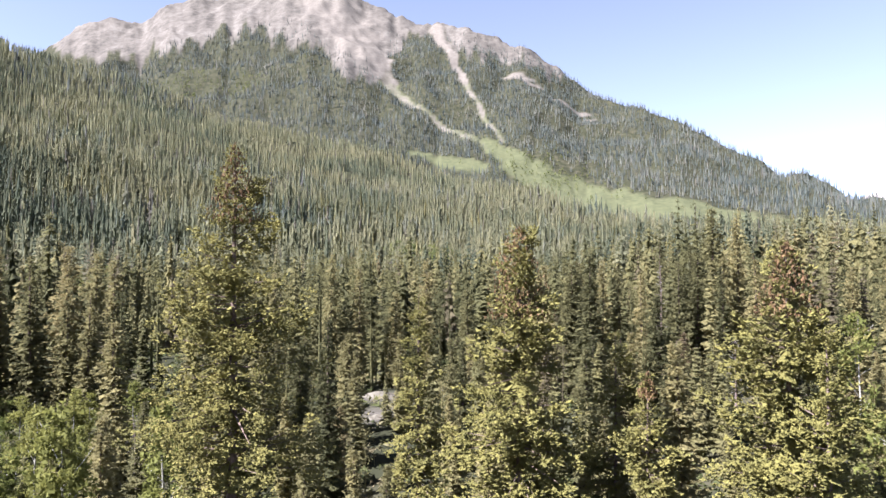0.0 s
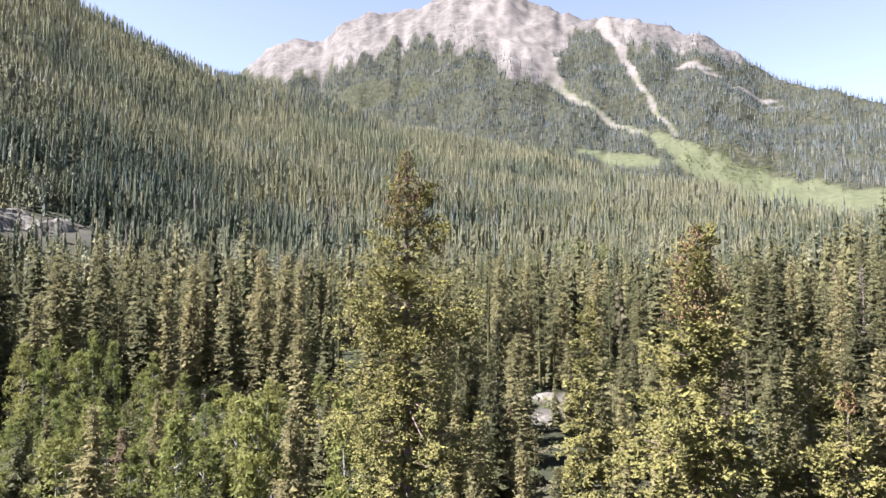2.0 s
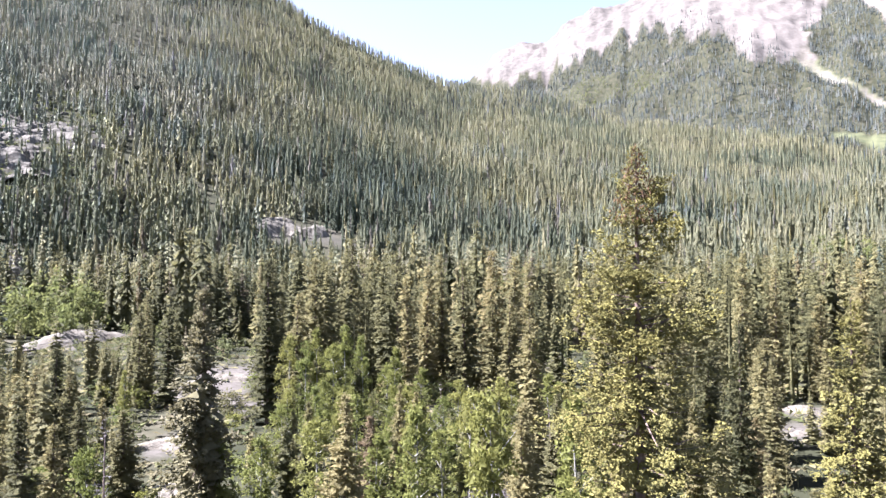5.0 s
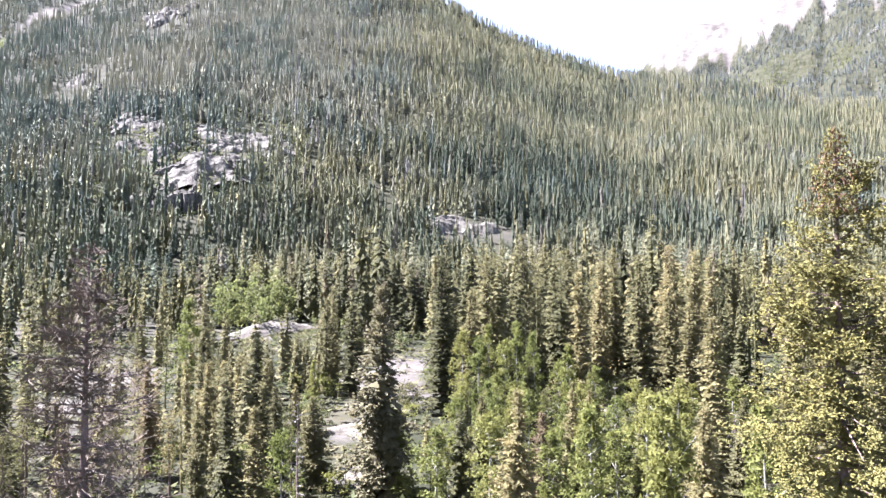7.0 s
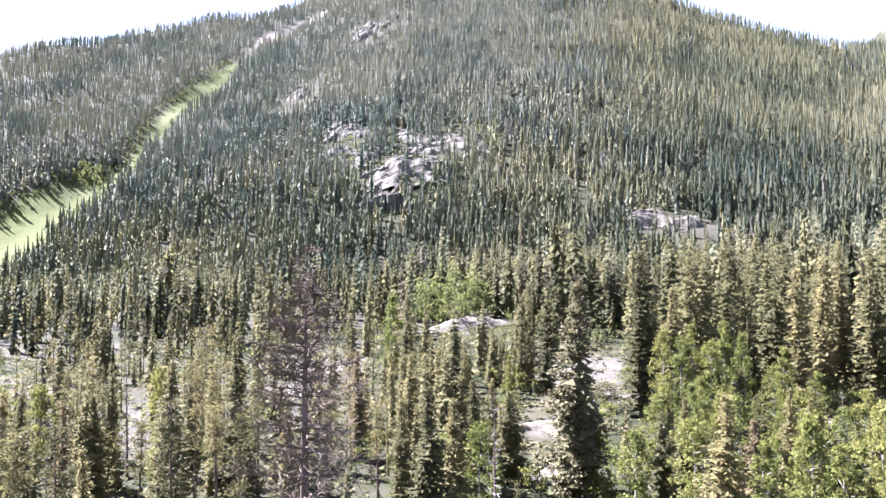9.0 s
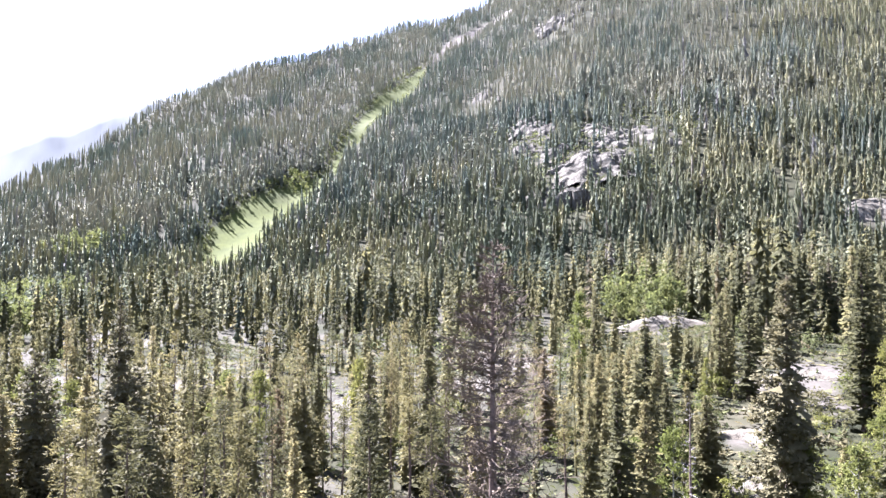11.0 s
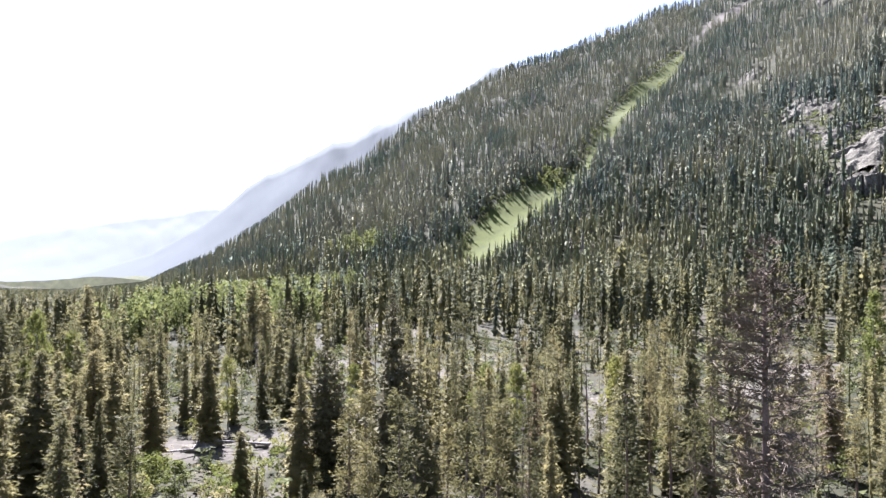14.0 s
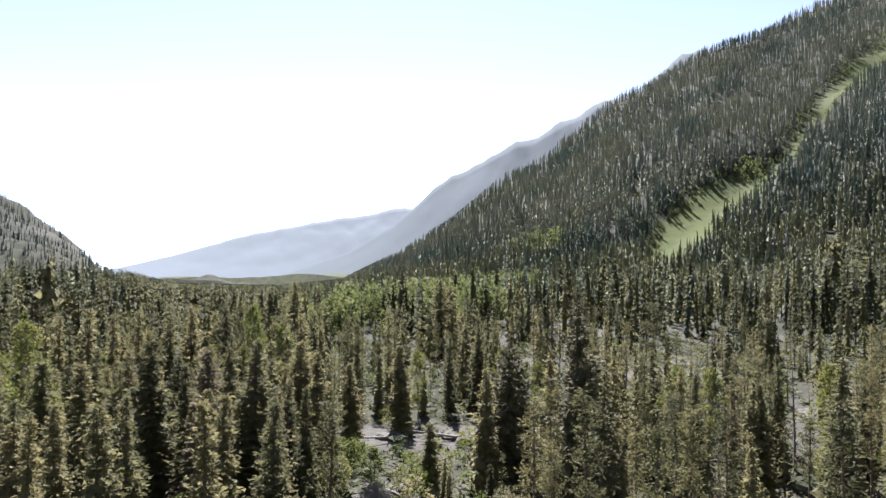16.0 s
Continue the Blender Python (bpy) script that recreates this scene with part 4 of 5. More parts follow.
taken = [(at(a, d)[0], at(a, d)[1]) for a, _, d, _ in SINGLE + GREEN] + [at(a, d)[:2] for a, d in ((16.7, 27), (-6.2, 37), (-26.2, 34), (-28.8, 31), (51, 58), (101.9, 58), (107.3, 66), (73.1, 37))]
count = 0
for _ in range(9000):
    az, d = random.uniform(-37, 150) if random.random() < 0.75 else random.uniform(116, 150), math.sqrt(random.uniform(34 ** 2, 104 ** 2))
    x, y, z = at(az, d)
    pinewood = 66 < az < 123
    aspen = 20 < az < 50 and d < 80
    if (aspen and random.random() < 0.15) or (20 < az < 52 and d > 80 and random.random() < (0.75 if az > 35 else 0.5)):
        continue
    h = random.uniform(13, 19.5) if not pinewood else random.uniform(9.5, 15)
    h = min(h, EYE + d * math.tan(radians(cap(az, d) - random.random() * 2.0)) - z)
    if h < 4.5 or any(math.hypot(x - p, y - q) < 2.9 for p, q in taken):
        continue
    keep = random.random()
    if blocked(az, d, math.degrees(math.atan2(z + h - EYE, d)), keep):
        h *= random.uniform(0.35, 0.5)
        if blocked(az, d, math.degrees(math.atan2(z + h - EYE, d)), keep):
            continue
    if shades(x, y, h)[0] and random.random() < 0.8:
        continue
    taken.append((x, y))
    pick = random.random()
    if (aspen and pick < 0.45) or (az > 50 and d > 60 and pick < 0.1):
        plant(random.choice(aspens), az, d, random.uniform(0.6, 0.95) * (h / 10) ** 0.8, h / 10.0)
    elif pinewood and pick < 0.64:
        plant(random.choice(pines if d < 70 else pines_back), az, d, random.uniform(0.7, 1.1), h / BUILD)
    elif pick > (0.93 if pinewood else 0.97):
        plant(random.choice(snags), az, d, random.uniform(0.8, 1.1), h / BUILD)
    else:
        plant(random.choice(spruces if d < 70 else spruces_back), az, d, random.uniform(1.0, 1.45) * (h / BUILD) ** 0.75 * (0.8 if pinewood else 1.0), h / BUILD)
    count += 1
    if count >= 430:
        break
for n in range(26):
    az, d = 21.5 + n * 1.08 + random.uniform(-0.5, 0.5), random.uniform(62, 84)
    h = EYE - d * math.tan(radians(random.uniform(6.8, 10))) - at(az, d)[2]
    if h > 4 and not blocked(az, d, -8, 1):
        plant(aspens[n % 3] if n % 4 else spruces[n % 4], az, d, random.uniform(0.6, 0.9), h / (10.0 if n % 4 else BUILD))
for ob in PROTOTYPES:
    if ob not in used:
        plant(ob, random.uniform(60, 100), random.uniform(80, 100), 0.8, 0.7)

# ---- the forest beyond ----
def spire(sides, rings, sprays, seed, shape=0.8, inside=0.33):
    """A conifer far off, one high, one wide: a slim dense inside and loose sprays round it."""
    g = np.random.RandomState(seed)
    inner = core(g, 0.97, inside, sides, rings, 0.03, shape, 0.48)
    z = 1 - g.uniform(0.02, 0.97, sprays) ** 0.8
    a, r = g.uniform(0, 2 * np.pi, sprays), 0.46 * (1.01 - z) ** shape * g.uniform(0.45, 1.0, sprays)
    base = np.stack([r * np.cos(a), r * np.sin(a), z], 1)
    way = g.normal(0, 0.6, base.shape) + np.stack([np.cos(a), np.sin(a), 0 * a - 0.3], 1)
    length = g.uniform(0.2, 0.38, sprays) * (0.45 + 0.55 * (1 - z))
    v, f = blades_from(0 * base, way, g.normal(0, 1, base.shape), length, length * 0.42)
    v[:, 2] *= 0.3
    return join((v + np.repeat(base, 3, 0), f), inner)


def bushy(seed):
    """A conifer in the middle distance: tufts round a dense inside, one high."""
    g = np.random.RandomState(40 + seed)
    if seed % 3:
        v, f = spruce_crown(g, 14.0, 1.65, 20, 5, 2, 0.06, 0.5, 0.55 + 0.1 * (seed % 4), 1.3, 0.95)
    else:
        v, f = pine_crown(g, 14.0, 1.5, 40, 10, 0.32)
    v, f = join((v, f), triangles(*stem(g, 14.0, 0.16, 4, 3)))
    return v / [3.6, 3.6, 14.0], f


def broad_tuft(seed):
    """A tuft of grass and leaves, one high."""
    g = np.random.RandomState(seed)
    base = g.normal(0, 1, (9, 3)) * [0.25, 0.25, 0.12] + [0, 0, 0.3]
    size = g.uniform(0.3, 0.7, 9)
    return blades_from(base, g.normal(0, 1, base.shape) + [0, 0, 0.6], g.normal(0, 1, base.shape), size, size * 0.35)


def lighter(seed):
    """A conifer some way off: a few sprays round a dense inside, one high."""
    g = np.random.RandomState(140 + seed)
    if seed % 3:
        v, f = tiers_of(g, 8.0, 1.7, 13, 5, 0.05, 0.5 + 0.08 * (seed % 4), 0.4)
        v, f = join((v * [1, 1, 14.0 / 8.0], f), core(g, 13.0, 0.95, 5, 4, 0.05, 0.6, 0.6))
    else:
        v, f = join(broader(pine_crown(g, 14.0, 1.7, 24, 5, 0.2)), tiers_of(g, 14.0, 1.4, 11, 5, 0.2, 0.6, 0.5))
    v, f = join((v, f), triangles(*stem(g, 14.0, 0.18, 3, 2)))
    return v / [3.6, 3.6, 14.0], f


def slim(seed, whorls, per_whorl):
    """A conifer on the slopes, one high, one wide: hanging sprays round a narrow dense inside."""
    g = np.random.RandomState(30 + seed)
    shape = 0.5 + 0.06 * seed
    v, f = tiers_of(g, 4.6, 1.75, whorls, per_whorl, 0.03, shape, 0.4)
    return join((v / [3.5, 3.5, 4.6], f), core(g, 0.97, 0.27, 4, 3, 0.03, shape, 0.7))


def leafy_crown(seed, leaves=7):
    """An aspen crown in the middle distance, one high: clumps with gaps."""
    g = np.random.RandomState(seed)
    z = g.uniform(0.25, 0.95, 11)
    a, r = g.uniform(0, 6.28, 11), g.uniform(0.05, 0.36, 11) * np.sin(np.pi * (0.15 + 0.8 * z))
    mid = np.stack([r * np.cos(a), r * np.sin(a), z], 1)
    base = np.repeat(mid, leaves, 0) + g.normal(0, 0.07, (11 * leaves, 3))
    size = g.uniform(0.5, 1.0, 11 * leaves) * 0.42 / math.sqrt(leaves)
    return blades_from(base, g.normal(0, 1, base.shape), g.normal(0, 1, base.shape), size, size * 0.6)


def scatter(name, label, category, mat, models, x, y, height, width, tint, sink=0.3):
    """Many trees as one mass."""
    g = np.random.RandomState(len(x))
    z = land(x, y) - sink
    turn = g.uniform(0, 2 * np.pi, len(x))
    which = g.randint(0, len(models), len(x))
    V, F, T, n = [], [], [], 0
    for k, (v, f) in enumerate(models):
        i = np.where(which == k)[0]
        c, s = np.cos(turn[i])[:, None], np.sin(turn[i])[:, None]
        leanx, leany = g.normal(0, 0.02, (2, len(i), 1))
        w, h = width[i][:, None], height[i][:, None]
        px = x[i][:, None] + (v[:, 0] * c - v[:, 1] * s) * w + leanx * h * v[:, 2]
        py = y[i][:, None] + (v[:, 0] * s + v[:, 1] * c) * w + leany * h * v[:, 2]
        pz = z[i][:, None] + v[:, 2] * h
        V.append(np.stack([px, py, pz], -1).reshape(-1, 3))
        F.append((f[None] + (np.arange(len(i)) * len(v))[:, None, None] + n).reshape(-1, 3))
        T.append(np.repeat(tint[i], len(v)))
        n += len(i) * len(v)
    me = mesh_from(name, np.concatenate(V), np.concatenate(F), mat, dict(tint=np.concatenate(T)))
    return tagged(new(name, me), label, category, kind="stuff")


LINES = np.radians(np.arange(-40, 154, 0.5))
STEPS = np.arange(20, 2400, 6.0)
GRID_X, GRID_Y = -np.sin(LINES)[:, None] * STEPS, np.cos(LINES)[:, None] * STEPS
SKYLINE = np.maximum.accumulate((land(GRID_X, GRID_Y) - EYE) / STEPS, 1)


def in_sight(x, y, top):
    """True where a tree top is not behind the hills."""
    az, r = polar(x, y)
    i = np.clip(((az + 40) / 0.5).astype(int), 0, len(LINES) - 1)
    k = np.clip(((r - 26) / 6).astype(int), 0, len(STEPS) - 1)
    return (top - EYE) / r > SKYLINE[i, k] - 0.004


def spots(g, az0, az1, r0, r1, per_tree):
    n = int(radians(az1 - az0) / 2 * (r1 ** 2 - r0 ** 2) / per_tree)
    az, r = g.uniform(az0, az1, n), np.sqrt(g.uniform(r0 ** 2, r1 ** 2, n))
    return -np.sin(np.radians(az)) * r, np.cos(np.radians(az)) * r, az, r


GROVES = [(-194, -105, 12, 34), (-251, -128, 18, 70), (-232, -102, 14, 44), (-300, -134, 22, 90), (-347, -136, 22, 80), (-356, -114, 20, 50), (-461, -120, 16, 40), (-214, -77, 10, 26), (-152, -93, 8, 18), (-313, -126, 16, 40),
          (-226, 118, 9, 9), (-198, 112, 7, 7), (-8, 335, 14, 26), (-120, 205, 16, 20), (-655, 1705, 130, 420), (-489, 1706, 60, 120), (-160, 85, 10, 14), (190, 1260, 110, 260), (-560, 10, 14, 40)]


def wooded(g, x, y, az, r):
    """Keep the places where trees grow."""
    c = covers(x, y, land(x, y))
    hold = (c["grass"] < 0.35) & (c["scree"] < 0.3) & ((c["rock"] < 0.25) | (g.rand(len(x)) < 0.4 * np.exp(-np.clip(c["above"], 0, 900) / 55)))
    hold &= (c["bare"] < np.where(r > 240, 0.38, 0.75)) | ((r > 250) & (g.rand(len(x)) < 0.55))
    d, _, w = along(x, y, STRIP)
    hold &= ~((d < w + 3) & (g.rand(len(x)) < 0.94))
    for reach in (8,):
        # few trees stand where they would shade the meadow
        d, _, w = along(x + 0.883 * reach, y + 0.469 * reach, STRIP)
        hold &= ~((d < w * 0.8) & (g.rand(len(x)) < 0.9))
    hold &= ~((az > 40) & (az < 48.6) & (r > 318) & (r < 346) & (g.rand(len(x)) < 0.1))
    hold &= ~((az > 65.2) & (az < 69.4) & (r > 354) & (r < 386) & (g.rand(len(x)) < 0.7))
    hold &= ~((az > 72.2) & (az < 75.6) & (r > 625) & (r < 705) & (g.rand(len(x)) < 0.85)) & ~((az > 64.5) & (az < 70.5) & (r > 770) & (r < 880) & (g.rand(len(x)) < 0.5))
    for step in (12, 26):
        # the lower edges of meadows and ledges carry few trees
        fx, fy = x * (1 + step / r), y * (1 + step / r)
        c = covers(fx, fy, land(fx, fy))
        edge = (r > 280) & (r < 1000) & ((c["grass"] > 0.3) | (c["bare"] > 0.3))
        hold &= ~(edge & (g.rand(len(x)) < np.where(c["grass"] > 0.3, 0.88, 0.5)))
    rocky = np.maximum(np.hypot((x + 425) / 62, (y - 178) / 30), 0) < 1.15
    sparse = np.hypot((x + 400) / 60, (y - 215) / 38) < 1
    hold &= ~(rocky & (g.rand(len(x)) < np.where(fbm(x / 14, y / 14, 2) > 0.5, 0.74, 0.3))) & ~(sparse & (g.rand(len(x)) < 0.3)) & ~((np.hypot((x + 248) / 26, (y - 256) / 18) < 1) & (g.rand(len(x)) < 0.75))
    for cx, cy, spread, n in GROVES:
        hold &= ~((np.hypot(x - cx, y - cy) < spread * 0.75) & (g.rand(len(x)) < 0.88))
        a, d = polar(cx, cy)
        if 60 < a and d < 520:
            hold &= ~((np.abs(az - a) < np.degrees(spread / d) * 0.7) & (r > d - 50) & (r < d) & (g.rand(len(x)) < 0.6))
    return hold


def tints(g, x, y, base):
    patch = fbm(x / 45 + 2, y / 45 + 4, 3)
    az, r = polar(x, y)
    stand = 1.7 * np.exp(-((az - 69) / 9) ** 2 - ((r - 350) / 85) ** 2) + 1.1 * np.exp(-((az - 36) / 9) ** 2 - ((r - 420) / 110) ** 2)
    t = base + (patch - 0.5) * 1.4 - 0.3 * stand + 0.05 * ((az > 48) & (az < 82) & (r > 130) & (r < 380)) + g.normal(0, 0.09, len(x))
    t = np.clip(t, 0, 0.84)
    odd = g.rand(len(x))
    t[odd < 0.035] = 0.93
    t[(odd > 0.035) & (odd < 0.06)] = 1.0
    return t


def low_horizon(x, y, z, height):
    """Down the valley the wood is low, and the haze shows over it."""
    az, r = polar(x, y)
    top = np.interp(az, [107, 108, 112, 116.6, 121, 126, 134, 138.8, 142.5, 145.2, 150], [60, 7.3, 4.0, 1.2, -1.1, -1.6, -1.3, 0.2, 3.4, 5.1, 7.0])
    return np.where(r > 150, np.minimum(height, EYE + r * np.tan(np.radians(top)) - z), height)


g = np.random.RandomState(21)
TIERS = [  # inner and outer reach, ground a tree needs, boughs in a tier and tiers of a far tree
    (48, 135, 15, 0, 0), (135, 300, 20, 1, 0), (300, 600, 16, 4, 5),
]
for r0, r1, per, tiers, spikes in TIERS:
    x, y, az, r = spots(g, -38, 150, r0, r1, per)
    hold = wooded(g, x, y, az, r)
    pinewood = np.interp(az, [55, 75, 119, 128], [0, 1, 1, 0.2])
    height = np.where((g.rand(len(x)) < pinewood * 0.8) & (r < 180), g.uniform(6, 15, len(x)), g.uniform(7.5, 19, len(x))) * np.interp(r, [180, 320], [1, 1.2])
    height = np.where(r > 290, np.maximum(height * 0.85, g.uniform(9.5, 14, len(x))), height)
    height = height * (0.72 + 0.56 * fbm(x / 22 + 9, y / 22, 3)) * np.where(g.rand(len(x)) < 0.06, 1.35, 1.0)
    z = land(x, y)
    tip = np.degrees(np.arctan2(z + height - EYE, r))
    top = np.where(r < 60, np.where(az < 15, -9.0, -10.0), np.where(r < 92, np.where(az < 18, -4.0, np.where(az < 60, -8.0, -6.0)), np.where(az < 50, 2.8, np.where(az < 70, -0.5, -2.5))))
    near = (r < 150) & (tip > top)
    height = np.where(near, EYE + r * np.tan(np.radians(top - g.uniform(0, 4, len(x)))) - z, height)
    tip = np.degrees(np.arctan2(z + height - EYE, r))
    height = low_horizon(x, y, z, height)
    tip = np.degrees(np.arctan2(z + height - EYE, r))
    hold &= height > 4
    for a, d, w, deep, strict in zip(open_az, open_r, open_w, open_deep, open_strict):
        ground = -np.degrees(np.arctan2(EYE - float(land(-math.sin(radians(a)) * d, math.cos(radians(a)) * d)), d))
        front = (np.abs(az - a) < np.degrees(w / d) * 0.9 + strict * np.degrees(0.8 / r)) & (r < d + w * 0.8) & (r > d - deep) & (tip > ground)
        if strict:
            height = np.where(front, EYE - r * math.tan(radians(-ground)) - z - g.uniform(0, 2.5, len(x)) + (g.rand(len(x)) < 0.12) * 5, height)
            hold &= height > 2.2
        else:
            hold &= ~(front & (g.rand(len(x)) < (0.5 if d < 200 else 0.25)))
    if r0 < 100:
        hold &= ~(shades(x, y, height) & (g.rand(len(x)) < 0.8))
    hold &= ~((az > 20) & (az < 52) & (r < 135) & (g.rand(len(x)) < 0.5))
    hold &= ~((az < 20) & (r < 135) & (g.rand(len(x)) < 0.4))
    hold &= ~((pinewood > 0.5) & (r < 290) & (g.rand(len(x)) < 0.4)) & ~((az > 100) & (az < 126) & (r > 150) & (r < 420) & (g.rand(len(x)) < 0.25))
    x, y, az, r, height = (v[hold] for v in (x, y, az, r, height))
    models = [bushy(k) if not tiers else (lighter(k) if tiers == 1 else slim(k, spikes, tiers)) for k in range(7)]
    width = height * g.uniform(0.18, 0.31, len(x)) * np.interp(r, [200, 450], [1.15, 0.88]) * np.where((pinewood[hold] > 0.5) & (r < 250), 0.8, 1.0)
    tint = tints(g, x, y, 0.5) - 0.3 * pinewood[hold] * (r0 == 135) + (r0 == 135) * g.normal(0, 0.14, len(x))
    # olive close by, paler and bluer up the slope: painted air haze
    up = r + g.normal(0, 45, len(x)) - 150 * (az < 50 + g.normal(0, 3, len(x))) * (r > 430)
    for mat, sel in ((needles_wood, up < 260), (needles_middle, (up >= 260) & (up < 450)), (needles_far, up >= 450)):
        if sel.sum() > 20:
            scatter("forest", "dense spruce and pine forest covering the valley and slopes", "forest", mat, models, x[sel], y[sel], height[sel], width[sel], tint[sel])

# the ridges
x, y, az, r = spots(g, -38, 128, 600, 1150, 25)
crest = np.interp(az, FOREST_RIDGE[:, 0], FOREST_RIDGE[:, 2])
hold = wooded(g, x, y, az, r) & (r < crest + 25)
x, y = x[hold], y[hold]
height = low_horizon(x, y, land(x, y), g.uniform(11, 18, len(x)))
keep = (height > 2.5) & in_sight(x, y, land(x, y) + height)
x, y, height = (v[keep] for v in (x, y, height))
# bluer past 50 degrees: the veil over backlit slopes is put into the needles
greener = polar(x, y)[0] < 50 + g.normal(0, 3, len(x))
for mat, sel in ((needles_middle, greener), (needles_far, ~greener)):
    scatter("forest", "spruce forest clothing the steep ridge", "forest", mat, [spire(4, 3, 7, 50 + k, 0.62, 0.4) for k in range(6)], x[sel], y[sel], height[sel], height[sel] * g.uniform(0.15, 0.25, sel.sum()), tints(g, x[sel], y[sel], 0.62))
# the peak's lower slopes and the side hill
x, y, az, r = spots(g, -38, 32, 850, 2150, 52)
hold = wooded(g, x, y, az, r)
x, y, az, r = x[hold], y[hold], az[hold], r[hold]
height = g.uniform(9, 19, len(x))
keep = in_sight(x, y, land(x, y) + height)
x, y, height = (v[keep] for v in (x, y, height))
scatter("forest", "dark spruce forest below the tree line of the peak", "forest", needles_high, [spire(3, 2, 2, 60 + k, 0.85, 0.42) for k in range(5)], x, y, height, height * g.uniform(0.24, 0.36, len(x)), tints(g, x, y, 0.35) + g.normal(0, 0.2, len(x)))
x, y, az, r = spots(g, 112, 150, 600, 1250, 55)
hold = wooded(g, x, y, az, r)
x, y = x[hold], y[hold]
height = low_horizon(x, y, land(x, y), g.uniform(6, 12, len(x)))
x, y, height = (v[height > 2] for v in (x, y, height))
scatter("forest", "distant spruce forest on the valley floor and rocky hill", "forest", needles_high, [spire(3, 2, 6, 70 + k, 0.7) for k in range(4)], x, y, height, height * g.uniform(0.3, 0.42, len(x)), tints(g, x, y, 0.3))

# bright aspen groves along the valley edge and on the slopes
xs, ys = [], []
for cx, cy, spread, n in GROVES:
    n = int(n * 1.5) if math.hypot(cx, cy) < 520 else n
    xs.append(g.normal(cx, spread * 0.6, n))
    ys.append(g.normal(cy, spread * 0.6, n))
x, y = np.concatenate(xs), np.concatenate(ys)
height = np.where(np.hypot(x, y) < 520, g.uniform(8, 14, len(x)), g.uniform(5, 9, len(x)))
ex, ey, _, _ = spots(g, 76, 97, 400, 880, 9)
d, _, w = along(ex, ey, STRIP)
belt = np.zeros(len(ex), bool)
for reach in (8, 14, 20):
    belt |= along(ex + 0.883 * reach, ey + 0.469 * reach, STRIP)[0] < w
edge = (d > w * 0.8) & ((d < w + 5) | belt)
height = low_horizon(x, y, land(x, y), height)
x, y, height = (v[height > 2] for v in (x, y, height))
x, y, height = np.append(x, ex[edge]), np.append(y, ey[edge]), np.append(height, g.uniform(1.6, 4.8, edge.sum()))
close = np.hypot(x, y) < 520
for sel, leaves in ((close, 14), (~close, 3)):
    scatter("aspen_grove", "bright green aspen groves along the valley edge", "aspen grove", leaves_far, [leafy_crown(80 + k, leaves) for k in range(4)], x[sel], y[sel], height[sel], height[sel] * g.uniform(0.6, 0.95, sel.sum()), g.rand(sel.sum()))

# ---- rocks, gravel, logs and shrubs ----
def boulder_mesh(seed, mat, flat=0.6):
    """A broken, angular rock about two units wide."""
    g = np.random.RandomState(seed)
    bm = bmesh.new()
    bmesh.ops.create_icosphere(bm, subdivisions=2, radius=1.0)
    cuts = [(Vector(g.normal(0, 1, 3)).normalized(), g.uniform(0.55, 0.85)) for _ in range(9)]
    for v in bm.verts:
        for n, d in cuts:
            over = v.co.dot(n) - d
            if over > 0:
                v.co -= n * over * 0.9
        v.co += Vector(g.normal(0, 0.035, 3))
        v.co.z *= flat
    me = bpy.data.meshes.new("boulder")
    bm.to_mesh(me)
    bm.free()
    me.materials.append(mat)
    return me


granite_rocks = [boulder_mesh(s, granite, f) for s, f in ((1, 0.5), (2, 0.6), (3, 0.45), (4, 0.8))]
pale_rocks = [boulder_mesh(s, gravel, f) for s, f in ((5, 0.5), (6, 0.6), (7, 0.4))]
rk = random.Random(4)


def outcrop(name, label, spots_, meshes, sink=0.25, tilt=26):
    """A group of rocks grown into one ledge: bearing, distance, half width, half height."""
    x, y, z = at(*spots_[0][:2])
    ob = thing(name, label, "rock outcrop", "outcrops on the slopes")
    ob.location = (x, y, z)
    for az, d, w, h in spots_:
        px, py, pz = at(az, d)
        b = part("boulder", rk.choice(meshes), ob)
        b.matrix_local = pose(px - x, py - y, pz - z + h * (0.5 - sink), tilt + rk.uniform(-8, 8), rk.uniform(-10, 10), az + rk.uniform(-25, 25)) @ Matrix.Diagonal((w * rk.choice((-1, 1)), w * rk.uniform(0.7, 1.0), h * 1.6, 1))
    return ob


def band(az0, az1, d0, d1, n, w0, w1, flat):
    return [(rk.uniform(az0, az1), rk.uniform(d0, d1), w, w * flat * rk.uniform(0.7, 1.3)) for w in (rk.uniform(w0, w1) for _ in range(n))]


